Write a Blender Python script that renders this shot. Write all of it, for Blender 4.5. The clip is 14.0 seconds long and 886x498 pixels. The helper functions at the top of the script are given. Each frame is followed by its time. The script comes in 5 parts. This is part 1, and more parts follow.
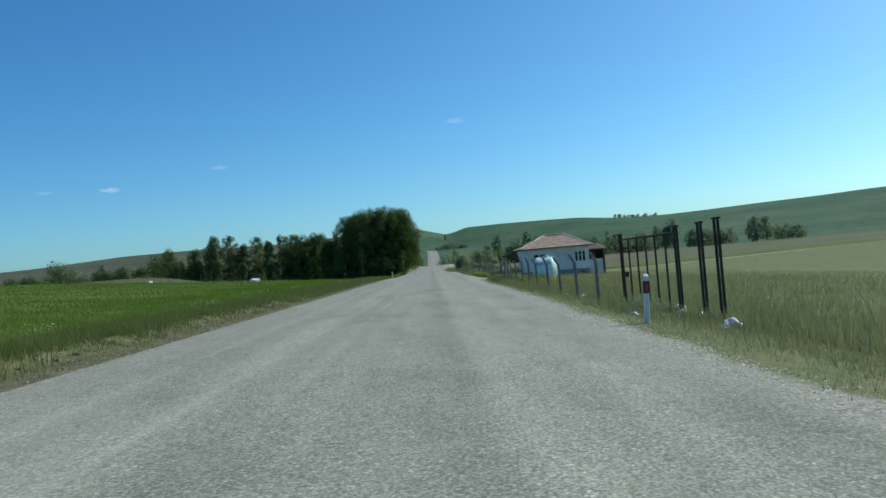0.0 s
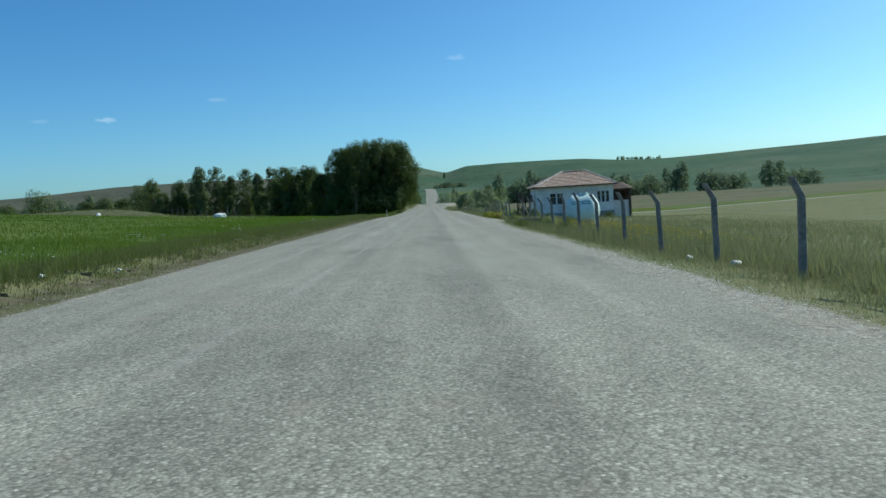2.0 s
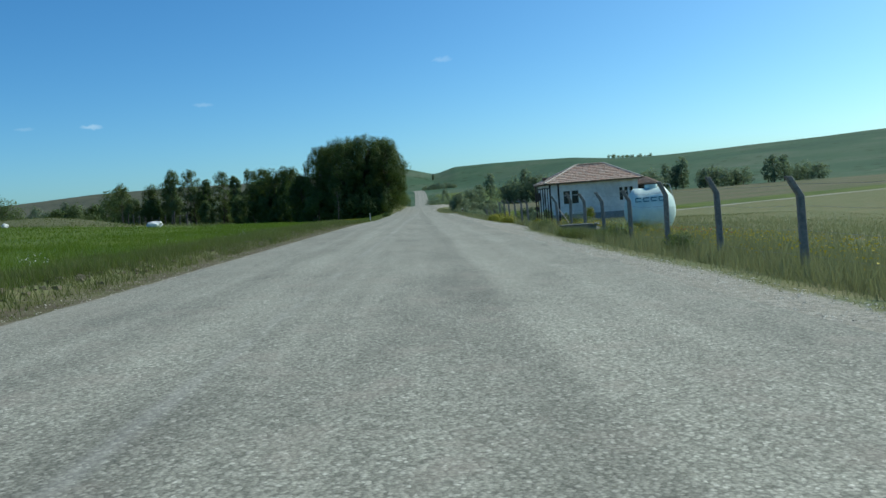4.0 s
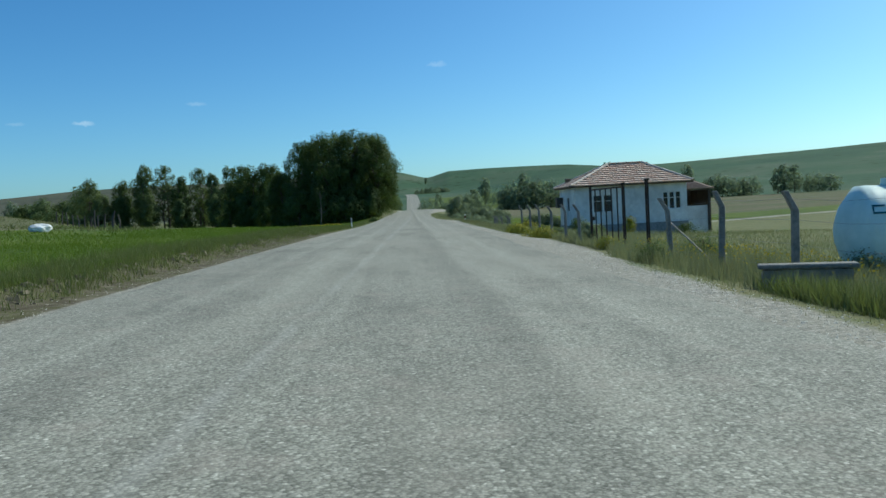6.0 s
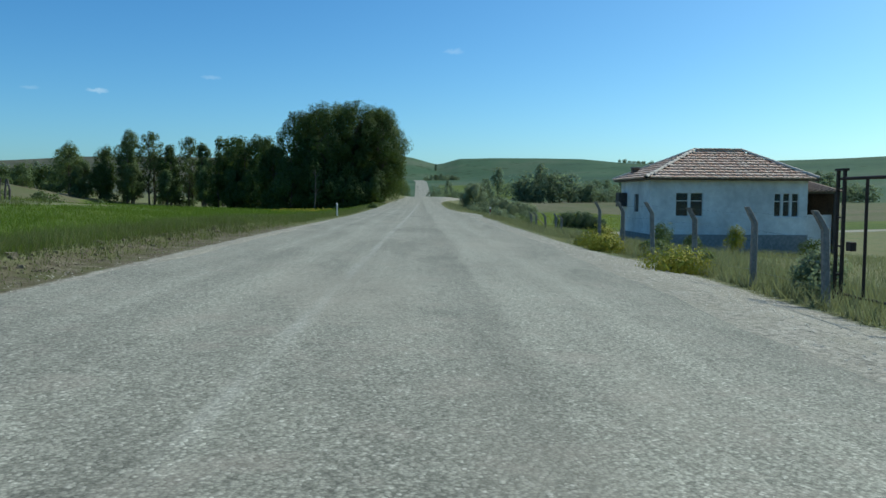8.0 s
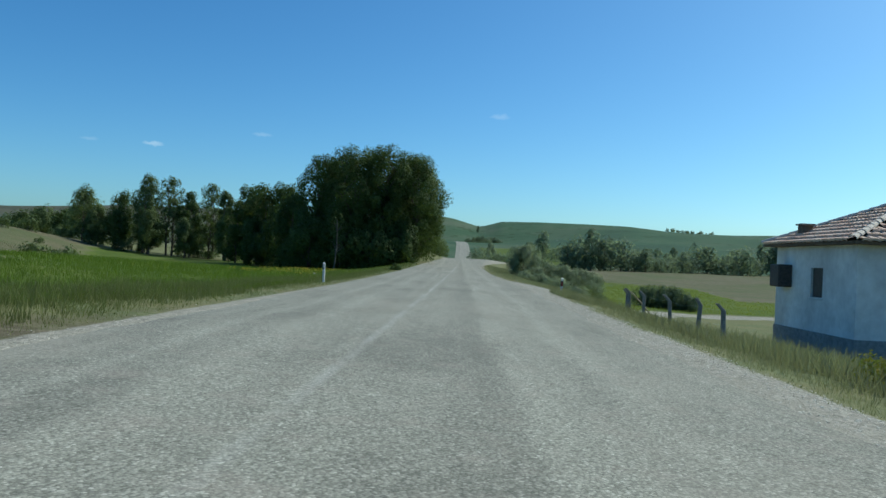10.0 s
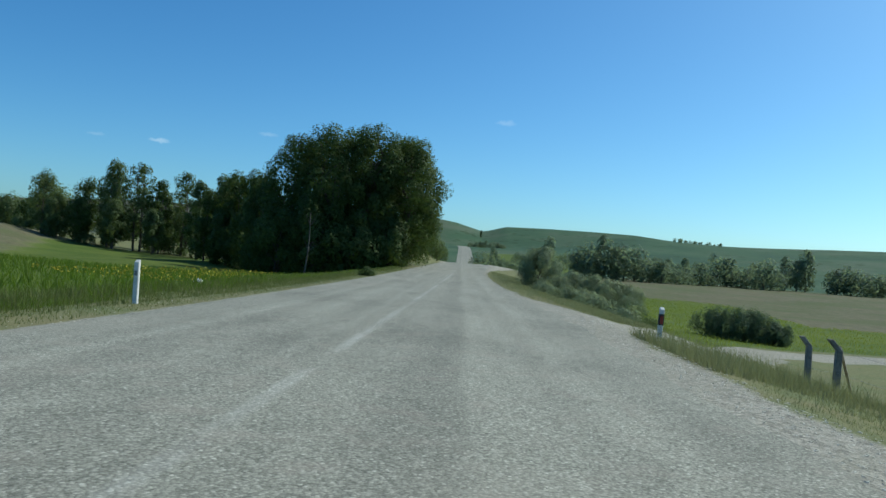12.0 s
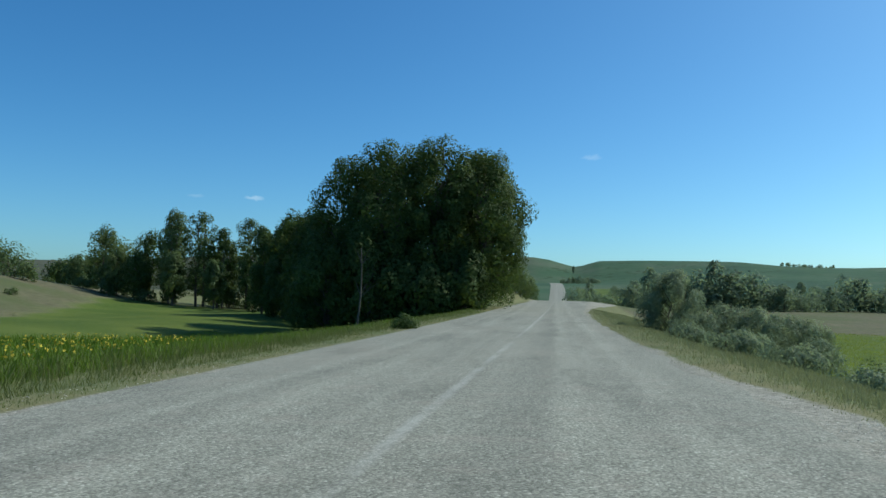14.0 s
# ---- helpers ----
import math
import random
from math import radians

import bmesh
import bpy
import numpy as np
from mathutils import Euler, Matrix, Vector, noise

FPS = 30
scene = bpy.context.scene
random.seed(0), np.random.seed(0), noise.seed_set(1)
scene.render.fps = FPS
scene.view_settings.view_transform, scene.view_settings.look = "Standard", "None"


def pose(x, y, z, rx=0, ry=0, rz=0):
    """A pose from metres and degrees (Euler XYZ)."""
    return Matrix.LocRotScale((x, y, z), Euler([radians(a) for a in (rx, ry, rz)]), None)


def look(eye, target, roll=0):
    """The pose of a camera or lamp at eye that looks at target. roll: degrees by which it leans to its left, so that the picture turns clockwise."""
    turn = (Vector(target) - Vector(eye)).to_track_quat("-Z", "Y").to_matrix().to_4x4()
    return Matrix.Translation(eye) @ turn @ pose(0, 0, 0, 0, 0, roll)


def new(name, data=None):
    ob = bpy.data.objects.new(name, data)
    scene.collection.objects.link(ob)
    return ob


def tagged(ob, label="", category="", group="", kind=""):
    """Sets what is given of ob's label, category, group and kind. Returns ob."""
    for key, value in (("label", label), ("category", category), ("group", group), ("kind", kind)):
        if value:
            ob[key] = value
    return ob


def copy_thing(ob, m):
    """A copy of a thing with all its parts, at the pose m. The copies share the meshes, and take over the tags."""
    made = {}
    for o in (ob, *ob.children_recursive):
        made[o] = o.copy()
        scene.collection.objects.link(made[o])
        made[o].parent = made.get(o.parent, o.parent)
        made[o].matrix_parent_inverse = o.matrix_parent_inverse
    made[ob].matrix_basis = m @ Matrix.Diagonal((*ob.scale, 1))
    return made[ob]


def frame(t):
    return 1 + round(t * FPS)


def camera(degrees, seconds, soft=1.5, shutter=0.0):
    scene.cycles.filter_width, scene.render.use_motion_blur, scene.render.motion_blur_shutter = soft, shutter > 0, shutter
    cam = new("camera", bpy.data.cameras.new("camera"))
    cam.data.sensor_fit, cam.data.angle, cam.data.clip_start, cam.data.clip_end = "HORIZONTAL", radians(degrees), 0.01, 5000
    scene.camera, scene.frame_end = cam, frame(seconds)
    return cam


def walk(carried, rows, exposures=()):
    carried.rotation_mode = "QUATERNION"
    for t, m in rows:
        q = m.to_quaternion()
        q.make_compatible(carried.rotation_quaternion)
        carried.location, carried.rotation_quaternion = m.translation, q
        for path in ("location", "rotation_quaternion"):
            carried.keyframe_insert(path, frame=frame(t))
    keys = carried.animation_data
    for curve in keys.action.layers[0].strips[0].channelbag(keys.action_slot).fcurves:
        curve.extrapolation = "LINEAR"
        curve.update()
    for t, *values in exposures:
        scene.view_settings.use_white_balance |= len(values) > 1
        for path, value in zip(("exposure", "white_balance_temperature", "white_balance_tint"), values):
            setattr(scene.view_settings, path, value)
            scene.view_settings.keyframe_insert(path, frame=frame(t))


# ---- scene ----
cam = camera(57.7, 14.0)
PATH = [
    (0.0, -0.461, 2.457, 1.267, 91.17, 4.77, -0.85),
    (0.5, -0.561, 6.151, 1.243, 89.4, 1.23, -0.44),
    (1.0, -0.65, 9.882, 1.221, 87.89, 1.7, -0.08),
    (1.5, -0.728, 13.664, 1.2, 87.02, 2.84, -0.32),
    (2.0, -0.778, 17.517, 1.179, 86.81, 3.38, -1.01),
    (2.5, -0.819, 21.473, 1.163, 87.35, 3.23, -1.23),
    (5.0, -1.031, 41.945, 1.172, 86.63, 4.85, -2.07),
    (5.5, -1.052, 46.263, 1.19, 87.76, 3.08, -2.39),
    (6.0, -1.064, 50.786, 1.215, 87.18, 3.03, -2.4),
    (6.5, -1.072, 55.488, 1.244, 87.42, 1.47, -2.19),
    (7.0, -1.073, 60.323, 1.275, 86.85, 0.8, -1.82),
    (7.5, -1.039, 65.251, 1.301, 86.42, 1.16, -1.76),
    (8.0, -0.966, 70.225, 1.312, 86.33, -0.38, -1.82),
    (8.5, -0.886, 75.233, 1.313, 87.65, -2.12, 0.74),
    (11.0, -0.329, 100.039, 1.288, 90.93, -3.18, 1.12),
    (11.5, -0.208, 104.895, 1.273, 90.86, -3.81, 1.23),
    (12.0, -0.122, 109.701, 1.261, 90.97, -4.24, 1.26),
    (12.5, -0.07, 114.447, 1.259, 92.18, -1.73, 0.49),
    (13.0, -0.05, 119.152, 1.263, 93.27, -0.91, -1.02),
    (13.5, -0.051, 123.83, 1.268, 93.79, -0.52, 4.97),
    (14.0, -0.052, 128.491, 1.267, 93.59, -1.21, 7.85),
]
walk(cam, [(t, pose(*p)) for t, *p in PATH], [(0, 0.0, 6250, 0), (14, 0.0, 6250, 0)])

# ---- world, sun, exposure ----
SUN_AZ, SUN_EL = 61.0, 43.0          # degrees: from straight ahead towards the right, above the horizon
CLOUDS = (((-0.3602, 0.9255, 0.1172), 0.013, 0.0030, 0.27), ((-0.2422, 0.9604, 0.138), 0.013, 0.0026, 0.13),
          ((0.0426, 0.9835, 0.1758), 0.014, 0.004, 0.14), ((-0.4227, 0.8987, 0.117), 0.011, 0.0024, 0.10))
world = bpy.data.worlds.new("sky")
scene.world = world
world.use_nodes = True
wn = world.node_tree
wn.nodes.clear()
w_out = wn.nodes.new("ShaderNodeOutputWorld")
w_bg = wn.nodes.new("ShaderNodeBackground")
w_sky = wn.nodes.new("ShaderNodeTexSky")
w_sky.sky_type, w_sky.sun_disc = "NISHITA", False
w_sky.sun_elevation, w_sky.sun_rotation = radians(SUN_EL), radians(SUN_AZ)
w_sky.altitude, w_sky.air_density, w_sky.dust_density, w_sky.ozone_density = 600, 0.8, 2.0, 1.6
w_bg.inputs["Strength"].default_value = 0.135
w_hue = wn.nodes.new("ShaderNodeHueSaturation")
w_hue.inputs["Saturation"].default_value = 1.28
w_tint = wn.nodes.new("ShaderNodeMix")
w_tint.data_type, w_tint.blend_type = "RGBA", "MULTIPLY"
w_tint.inputs[0].default_value, w_tint.inputs[7].default_value = 1.0, (0.64, 0.94, 1.05, 1)
wn.links.new(w_sky.outputs[0], w_hue.inputs["Color"])
wn.links.new(w_hue.outputs[0], w_tint.inputs[6])


def sky_math(op, a, b):
    n = wn.nodes.new("ShaderNodeVectorMath" if op == "DOT_PRODUCT" else "ShaderNodeMath")
    n.operation = op
    for i, v in enumerate((a, b)):
        if isinstance(v, bpy.types.NodeSocket):
            wn.links.new(v, n.inputs[i])
        else:
            n.inputs[i].default_value = v
    return n.outputs["Value"]


# a few thin fair-weather wisps, low over the hills: direction, width, height, whiteness
w_dir = wn.nodes.new("ShaderNodeTexCoord").outputs["Generated"]
w_noise = wn.nodes.new("ShaderNodeTexNoise")
w_noise.inputs["Scale"].default_value, w_noise.inputs["Detail"].default_value = 140.0, 4.0
wn.links.new(w_dir, w_noise.inputs["Vector"])
w_colour = w_tint.outputs[2]
for (dx, dy, dz), w_wide, w_high, w_white in CLOUDS:
    d = Vector((dx, dy, dz)).normalized()
    side = d.cross(Vector((0, 0, 1))).normalized()
    rise = side.cross(d)
    u = sky_math("DOT_PRODUCT", w_dir, tuple(side / w_wide))
    v = sky_math("SUBTRACT", sky_math("DOT_PRODUCT", w_dir, tuple(rise / w_high)), sky_math("MULTIPLY", w_noise.outputs["Fac"], 2.2))
    far = sky_math("ADD", sky_math("MULTIPLY", u, u), sky_math("POWER", sky_math("ADD", v, 1.1), 2.0))
    ahead = sky_math("GREATER_THAN", sky_math("DOT_PRODUCT", w_dir, tuple(d)), 0.0)
    core = sky_math("MULTIPLY", sky_math("MULTIPLY", sky_math("MAXIMUM", sky_math("SUBTRACT", 1.0, far), 0.0), w_white), ahead)
    w_wisp = wn.nodes.new("ShaderNodeMix")
    w_wisp.data_type = "RGBA"
    wn.links.new(core, w_wisp.inputs[0])
    wn.links.new(w_colour, w_wisp.inputs[6])
    w_wisp.inputs[7].default_value = (6.5, 7.2, 7.8, 1)
    w_colour = w_wisp.outputs[2]
wn.links.new(w_colour, w_bg.inputs["Color"])
wn.links.new(w_bg.outputs[0], w_out.inputs["Surface"])

sun_data = bpy.data.lights.new("sun", "SUN")
sun_data.energy, sun_data.angle, sun_data.color = 4.2, radians(0.5), (1.0, 0.95, 0.84)
sun = new("sun", sun_data)
sun_from = Vector((math.sin(radians(SUN_AZ)) * math.cos(radians(SUN_EL)), math.cos(radians(SUN_AZ)) * math.cos(radians(SUN_EL)), math.sin(radians(SUN_EL))))
sun.matrix_world = look(sun_from * 50, (0, 0, 0))


# ---- materials ----
class Mat:
    """A small builder of node materials."""

    def __init__(self, name, rough=0.8, metal=0.0, spec=0.3):
        self.m = bpy.data.materials.new(name)
        self.m.use_nodes = True
        self.t = self.m.node_tree
        self.b = self.t.nodes["Principled BSDF"]
        self.b.inputs["Roughness"].default_value = rough
        self.b.inputs["Metallic"].default_value = metal
        self.b.inputs["Specular IOR Level"].default_value = spec
        self.pos = self.node("ShaderNodeNewGeometry").outputs["Position"]
        self.obj = self.node("ShaderNodeTexCoord").outputs["Object"]

    def node(self, kind):
        return self.t.nodes.new(kind)

    def put(self, value, socket):
        if isinstance(value, bpy.types.NodeSocket):
            self.t.links.new(value, socket)
        else:
            socket.default_value = value

    def noise(self, scale, detail=4.0, rough=0.55, at=None, stretch=None):
        n = self.node("ShaderNodeTexNoise")
        n.inputs["Scale"].default_value, n.inputs["Detail"].default_value, n.inputs["Roughness"].default_value = scale, detail, rough
        src = at or self.pos
        if stretch:
            mp = self.node("ShaderNodeMapping")
            mp.inputs["Scale"].default_value = stretch
            self.put(src, mp.inputs["Vector"])
            src = mp.outputs[0]
        self.put(src, n.inputs["Vector"])
        return n.outputs["Fac"]

    def voronoi(self, scale, feature="F1", out="Distance", at=None):
        n = self.node("ShaderNodeTexVoronoi")
        n.feature = feature
        n.inputs["Scale"].default_value = scale
        self.put(at or self.pos, n.inputs["Vector"])
        return n.outputs[out]

    def ramp(self, value, *stops):
        n = self.node("ShaderNodeValToRGB")
        e = n.color_ramp.elements
        while len(e) < len(stops):
            e.new(0.5)
        for el, (p, c) in zip(e, stops):
            el.position, el.color = p, (*c, 1) if isinstance(c, tuple) else (c, c, c, 1)
        self.put(value, n.inputs[0])
        return n.outputs[0]

    def mix(self, fac, a, b, blend="MIX"):
        n = self.node("ShaderNodeMix")
        n.data_type, n.blend_type = "RGBA", blend
        self.put(fac, n.inputs[0])
        for s, v in ((n.inputs[6], a), (n.inputs[7], b)):
            self.put((*v, 1) if isinstance(v, tuple) else v, s)
        return n.outputs[2]

    def math(self, op, a, b=0.0):
        n = self.node("ShaderNodeMath")
        n.operation = op
        self.put(a, n.inputs[0])
        self.put(b, n.inputs[1])
        return n.outputs[0]

    def mask(self, name):
        n = self.node("ShaderNodeAttribute")
        n.attribute_name = name
        return n.outputs["Fac"]

    def random(self):
        return self.node("ShaderNodeObjectInfo").outputs["Random"]

    def island(self):
        return self.node("ShaderNodeNewGeometry").outputs["Random Per Island"]

    def color(self, c):
        self.put((*c, 1) if isinstance(c, tuple) else c, self.b.inputs["Base Color"])
        return self

    def rough(self, v):
        self.put(v, self.b.inputs["Roughness"])
        return self

    def bump(self, h, strength=0.3, dist=0.02):
        n = self.node("ShaderNodeBump")
        n.inputs["Strength"].default_value, n.inputs["Distance"].default_value = strength, dist
        self.put(h, n.inputs["Height"])
        self.put(n.outputs[0], self.b.inputs["Normal"])
        return self

    def lets_light(self, weight, c):
        """Lets light through a thin leaf."""
        tr = self.node("ShaderNodeBsdfTranslucent")
        self.put((*c, 1) if isinstance(c, tuple) else c, tr.inputs["Color"])
        mx = self.node("ShaderNodeMixShader")
        mx.inputs[0].default_value = weight
        self.t.links.new(self.b.outputs[0], mx.inputs[1])
        self.t.links.new(tr.outputs[0], mx.inputs[2])
        self.t.links.new(mx.outputs[0], self.t.nodes["Material Output"].inputs["Surface"])
        return self


def speckled(name, dark, light, scale, rough=0.85, bump=0.3, dist=0.01, metal=0.0, big=None, spec=0.3):
    """A plain surface with fine grain and broad stains."""
    m = Mat(name, rough, metal, spec)
    fine = m.ramp(m.noise(scale, 6, 0.65, m.obj), (0.3, dark), (0.7, light))
    broad = m.ramp(m.noise(big or scale * 0.08, 4, 0.6, m.obj), (0.35, 0.72), (0.65, 1.08))
    m.color(m.mix(0.8, fine, broad, "MULTIPLY")).bump(m.noise(scale * 1.5, 5, 0.6, m.obj), bump, dist)
    return m.m


def ground_material():
    m = Mat("ground_soil_and_grass", 0.95, 0.0, 0.1)
    fine = m.noise(5.0, 6, 0.7)
    mid = m.noise(0.45, 5, 0.6)
    broad = m.noise(0.03, 4, 0.55)
    grass = m.ramp(fine, (0.25, (0.070, 0.092, 0.036)), (0.5, (0.13, 0.148, 0.066)), (0.75, (0.22, 0.215, 0.120)))
    grass = m.mix(m.ramp(mid, (0.4, 0.0), (0.65, 0.75)), grass, (0.185, 0.165, 0.085))
    crop = m.ramp(m.noise(2.2, 6, 0.7, None, (1, 0.5, 1)), (0.25, (0.047, 0.078, 0.015)), (0.7, (0.092, 0.132, 0.028)))
    crop = m.mix(m.ramp(m.noise(0.12, 3, 0.5), (0.4, 0.0), (0.7, 0.6)), crop, (0.140, 0.165, 0.038))
    fallow = m.ramp(m.noise(1.2, 6, 0.7, None, (1, 0.35, 1)), (0.25, (0.080, 0.076, 0.043)), (0.7, (0.165, 0.150, 0.092)))
    fallow = m.mix(m.ramp(m.noise(0.05, 4, 0.6), (0.42, 0.0), (0.62, 0.8)), fallow, (0.085, 0.105, 0.042))
    gravel = m.ramp(m.voronoi(16.0, "F1", "Color"), (0.1, (0.17, 0.16, 0.135)), (0.9, (0.40, 0.375, 0.32)))
    gravel = m.mix(m.ramp(m.noise(1.1, 5, 0.6), (0.35, 0.0), (0.7, 0.7)), gravel, (0.265, 0.250, 0.200))
    dirt = m.ramp(m.noise(3.0, 6, 0.7), (0.3, (0.060, 0.050, 0.032)), (0.5, (0.112, 0.096, 0.062)), (0.7, (0.190, 0.168, 0.118)))
    dirt = m.mix(m.ramp(m.noise(1.3, 5, 0.7), (0.48, 0.0), (0.62, 0.75)), dirt, (0.088, 0.094, 0.034))
    # hill greens, with a bluish tint mixed in to imitate distance haze
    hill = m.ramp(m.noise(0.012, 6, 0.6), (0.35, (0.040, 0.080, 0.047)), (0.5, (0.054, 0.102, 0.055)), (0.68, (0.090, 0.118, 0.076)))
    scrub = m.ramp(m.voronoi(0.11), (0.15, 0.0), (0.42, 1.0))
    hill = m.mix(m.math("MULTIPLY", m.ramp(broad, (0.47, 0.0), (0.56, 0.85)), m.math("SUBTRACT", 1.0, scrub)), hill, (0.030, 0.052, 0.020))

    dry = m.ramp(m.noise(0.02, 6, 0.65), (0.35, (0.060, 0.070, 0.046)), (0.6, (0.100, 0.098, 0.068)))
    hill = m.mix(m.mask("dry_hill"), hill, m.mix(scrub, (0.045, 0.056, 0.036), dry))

    def soft(name, lo=0.35, hi=0.65):
        edge = m.math("ADD", m.mask(name), m.math("MULTIPLY", m.math("SUBTRACT", m.noise(1.6, 5, 0.7), 0.5), 0.7))
        return m.ramp(edge, (lo, 0.0), (hi, 1.0))

    c = m.mix(soft("crop"), grass, crop)
    c = m.mix(soft("fallow"), c, fallow)
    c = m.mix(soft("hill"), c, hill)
    c = m.mix(soft("dirt"), c, dirt)
    c = m.mix(soft("gravel"), c, gravel)
    m.color(c)
    h = m.mix(0.5, fine, m.voronoi(27.0))
    m.bump(h, 0.7, 0.04)
    return m.m


def road_material():
    m = Mat("chip_seal_asphalt", 0.9, 0.0, 0.25)
    stones = m.ramp(m.voronoi(42.0, "F1", "Color"), (0.05, (0.150, 0.147, 0.120)), (0.45, (0.255, 0.250, 0.205)), (0.8, (0.330, 0.322, 0.268)), (1.0, (0.52, 0.50, 0.43)))
    gaps = m.ramp(m.voronoi(42.0), (0.35, 1.08), (0.75, 0.62))
    fines = m.ramp(m.voronoi(110.0, "F1", "Color"), (0.1, 0.72), (0.9, 1.24))
    grain = m.ramp(m.noise(4.0, 4, 0.6), (0.3, 0.94), (0.7, 1.05))
    c = m.mix(1.0, m.mix(0.8, m.mix(0.8, stones, gaps, "MULTIPLY"), fines, "MULTIPLY"), grain, "MULTIPLY")
    # worn wheel tracks and bleached strips run along the road
    sep = m.node("ShaderNodeSeparateXYZ")
    m.put(m.pos, sep.inputs[0])
    x = m.math("ADD", sep.outputs[0], m.math("MULTIPLY", m.math("SUBTRACT", m.noise(0.09, 2), 0.5), 0.7))
    strips = m.node("ShaderNodeTexNoise")
    strips.noise_dimensions = "1D"
    strips.inputs["Scale"].default_value, strips.inputs["Detail"].default_value = 1.15, 3.0
    m.put(x, strips.inputs["W"])
    c = m.mix(1.0, c, m.ramp(strips.outputs["Fac"], (0.33, 0.85), (0.5, 0.98), (0.68, 1.14)), "MULTIPLY")
    patch = m.ramp(m.noise(0.55, 5, 0.65, None, (1, 0.35, 1)), (0.32, 0.74), (0.48, 0.98), (0.72, 1.12))
    c = m.mix(0.9, c, patch, "MULTIPLY")
    c = m.mix(m.ramp(m.noise(1.7, 4, 0.6), (0.52, 0.0), (0.7, 0.28)), c, (0.30, 0.255, 0.215))
    dusty = m.ramp(m.noise(0.28, 4, 0.6, None, (1, 0.3, 1)), (0.55, 0.0), (0.72, 0.5))
    c = m.mix(dusty, c, (0.30, 0.275, 0.225))
    # the faded remains of the middle line
    off = m.math("ABSOLUTE", m.math("SUBTRACT", m.math("ADD", sep.outputs[0], 2.95), m.math("MULTIPLY", sep.outputs[1], 0.0113)))
    line = m.math("MULTIPLY", m.ramp(off, (0.03, 1.0), (0.11, 0.0)), m.math("MULTIPLY", m.ramp(m.noise(1.4, 5, 0.7, None, (1, 0.25, 1)), (0.38, 0.0), (0.62, 1.0)), m.ramp(m.math("MULTIPLY", sep.outputs[1], 0.005), (0.40, 0.18), (0.64, 0.40))))
    c = m.mix(line, c, (0.50, 0.49, 0.46))
    m.color(c).bump(m.math("SUBTRACT", 1.0, m.voronoi(42.0)), 0.30, 0.008)
    return m.m


def leaf_material(name, a, b, glow, weight=0.3):
    m = Mat(name, 0.65, 0.0, 0.12)
    c = m.mix(m.island(), a, b)
    c = m.mix(0.6, c, m.ramp(m.noise(0.5, 3, 0.6), (0.3, 0.6), (0.7, 1.25)), "MULTIPLY")
    m.color(c).lets_light(weight, glow)
    return m.m


M_GROUND = ground_material()
M_ROAD = road_material()
M_GRAVEL = speckled("loose_stone", (0.40, 0.375, 0.31), (0.70, 0.67, 0.58), 30, 0.9)
M_LEAF = leaf_material("poplar_leaves", (0.036, 0.062, 0.018), (0.096, 0.130, 0.042), (0.13, 0.19, 0.035), 0.27)
M_LEAF_LIGHT = leaf_material("pale_leaves", (0.066, 0.098, 0.038), (0.135, 0.172, 0.072), (0.17, 0.23, 0.06), 0.32)
M_LEAF_WILLOW = leaf_material("grey_green_leaves", (0.140, 0.185, 0.105), (0.265, 0.300, 0.190), (0.27, 0.33, 0.17), 0.42)
M_LEAF_YELLOW = leaf_material("yellow_green_leaves", (0.20, 0.21, 0.03), (0.42, 0.36, 0.05), (0.22, 0.25, 0.04), 0.25)
M_LEAF_FAR = leaf_material("dark_leaves", (0.074, 0.112, 0.064), (0.132, 0.170, 0.096), (0.16, 0.22, 0.09), 0.36)
# leaves of the far rows: haze is put into the colour, paler and greyer
M_LEAF_HAZE = leaf_material("haze_paled_row_leaves", (0.100, 0.148, 0.098), (0.170, 0.212, 0.140), (0.24, 0.31, 0.16), 0.45)
M_BLADE = leaf_material("verge_grass_blades", (0.115, 0.138, 0.058), (0.310, 0.292, 0.165), (0.23, 0.25, 0.11), 0.38)
M_WHEAT = leaf_material("young_wheat_blades", (0.072, 0.118, 0.016), (0.150, 0.198, 0.032), (0.15, 0.24, 0.02), 0.36)
M_WHEAT_SUN = leaf_material("yellow_green_crop_blades", (0.150, 0.185, 0.028), (0.270, 0.290, 0.060), (0.27, 0.33, 0.04), 0.4)
M_FLOWER = leaf_material("yellow_flower_heads", (0.35, 0.27, 0.03), (0.55, 0.45, 0.06), (0.4, 0.33, 0.03), 0.2)
M_POPPY = leaf_material("red_flower_heads", (0.40, 0.03, 0.015), (0.55, 0.07, 0.03), (0.4, 0.03, 0.02), 0.2)
M_WHITE_FLOWER = leaf_material("white_flower_heads", (0.55, 0.55, 0.48), (0.75, 0.74, 0.66), (0.5, 0.5, 0.4), 0.2)
M_BARK = speckled("bark", (0.055, 0.045, 0.034), (0.19, 0.165, 0.125), 7, 0.95, 0.8, 0.04)
M_DEADWOOD = speckled("bare_grey_wood", (0.22, 0.19, 0.15), (0.42, 0.38, 0.31), 9, 0.9)
M_STEM = speckled("dull_dead_bark", (0.075, 0.066, 0.054), (0.17, 0.15, 0.12), 9, 0.95, 0.6, 0.02)
M_CONCRETE = speckled("weathered_concrete", (0.15, 0.142, 0.127), (0.31, 0.293, 0.26), 14, 0.92, 0.5, 0.01)
M_IRON = speckled("dark_rusty_iron", (0.028, 0.022, 0.019), (0.085, 0.058, 0.044), 25, 0.7, 0.4, 0.004, 0.3)
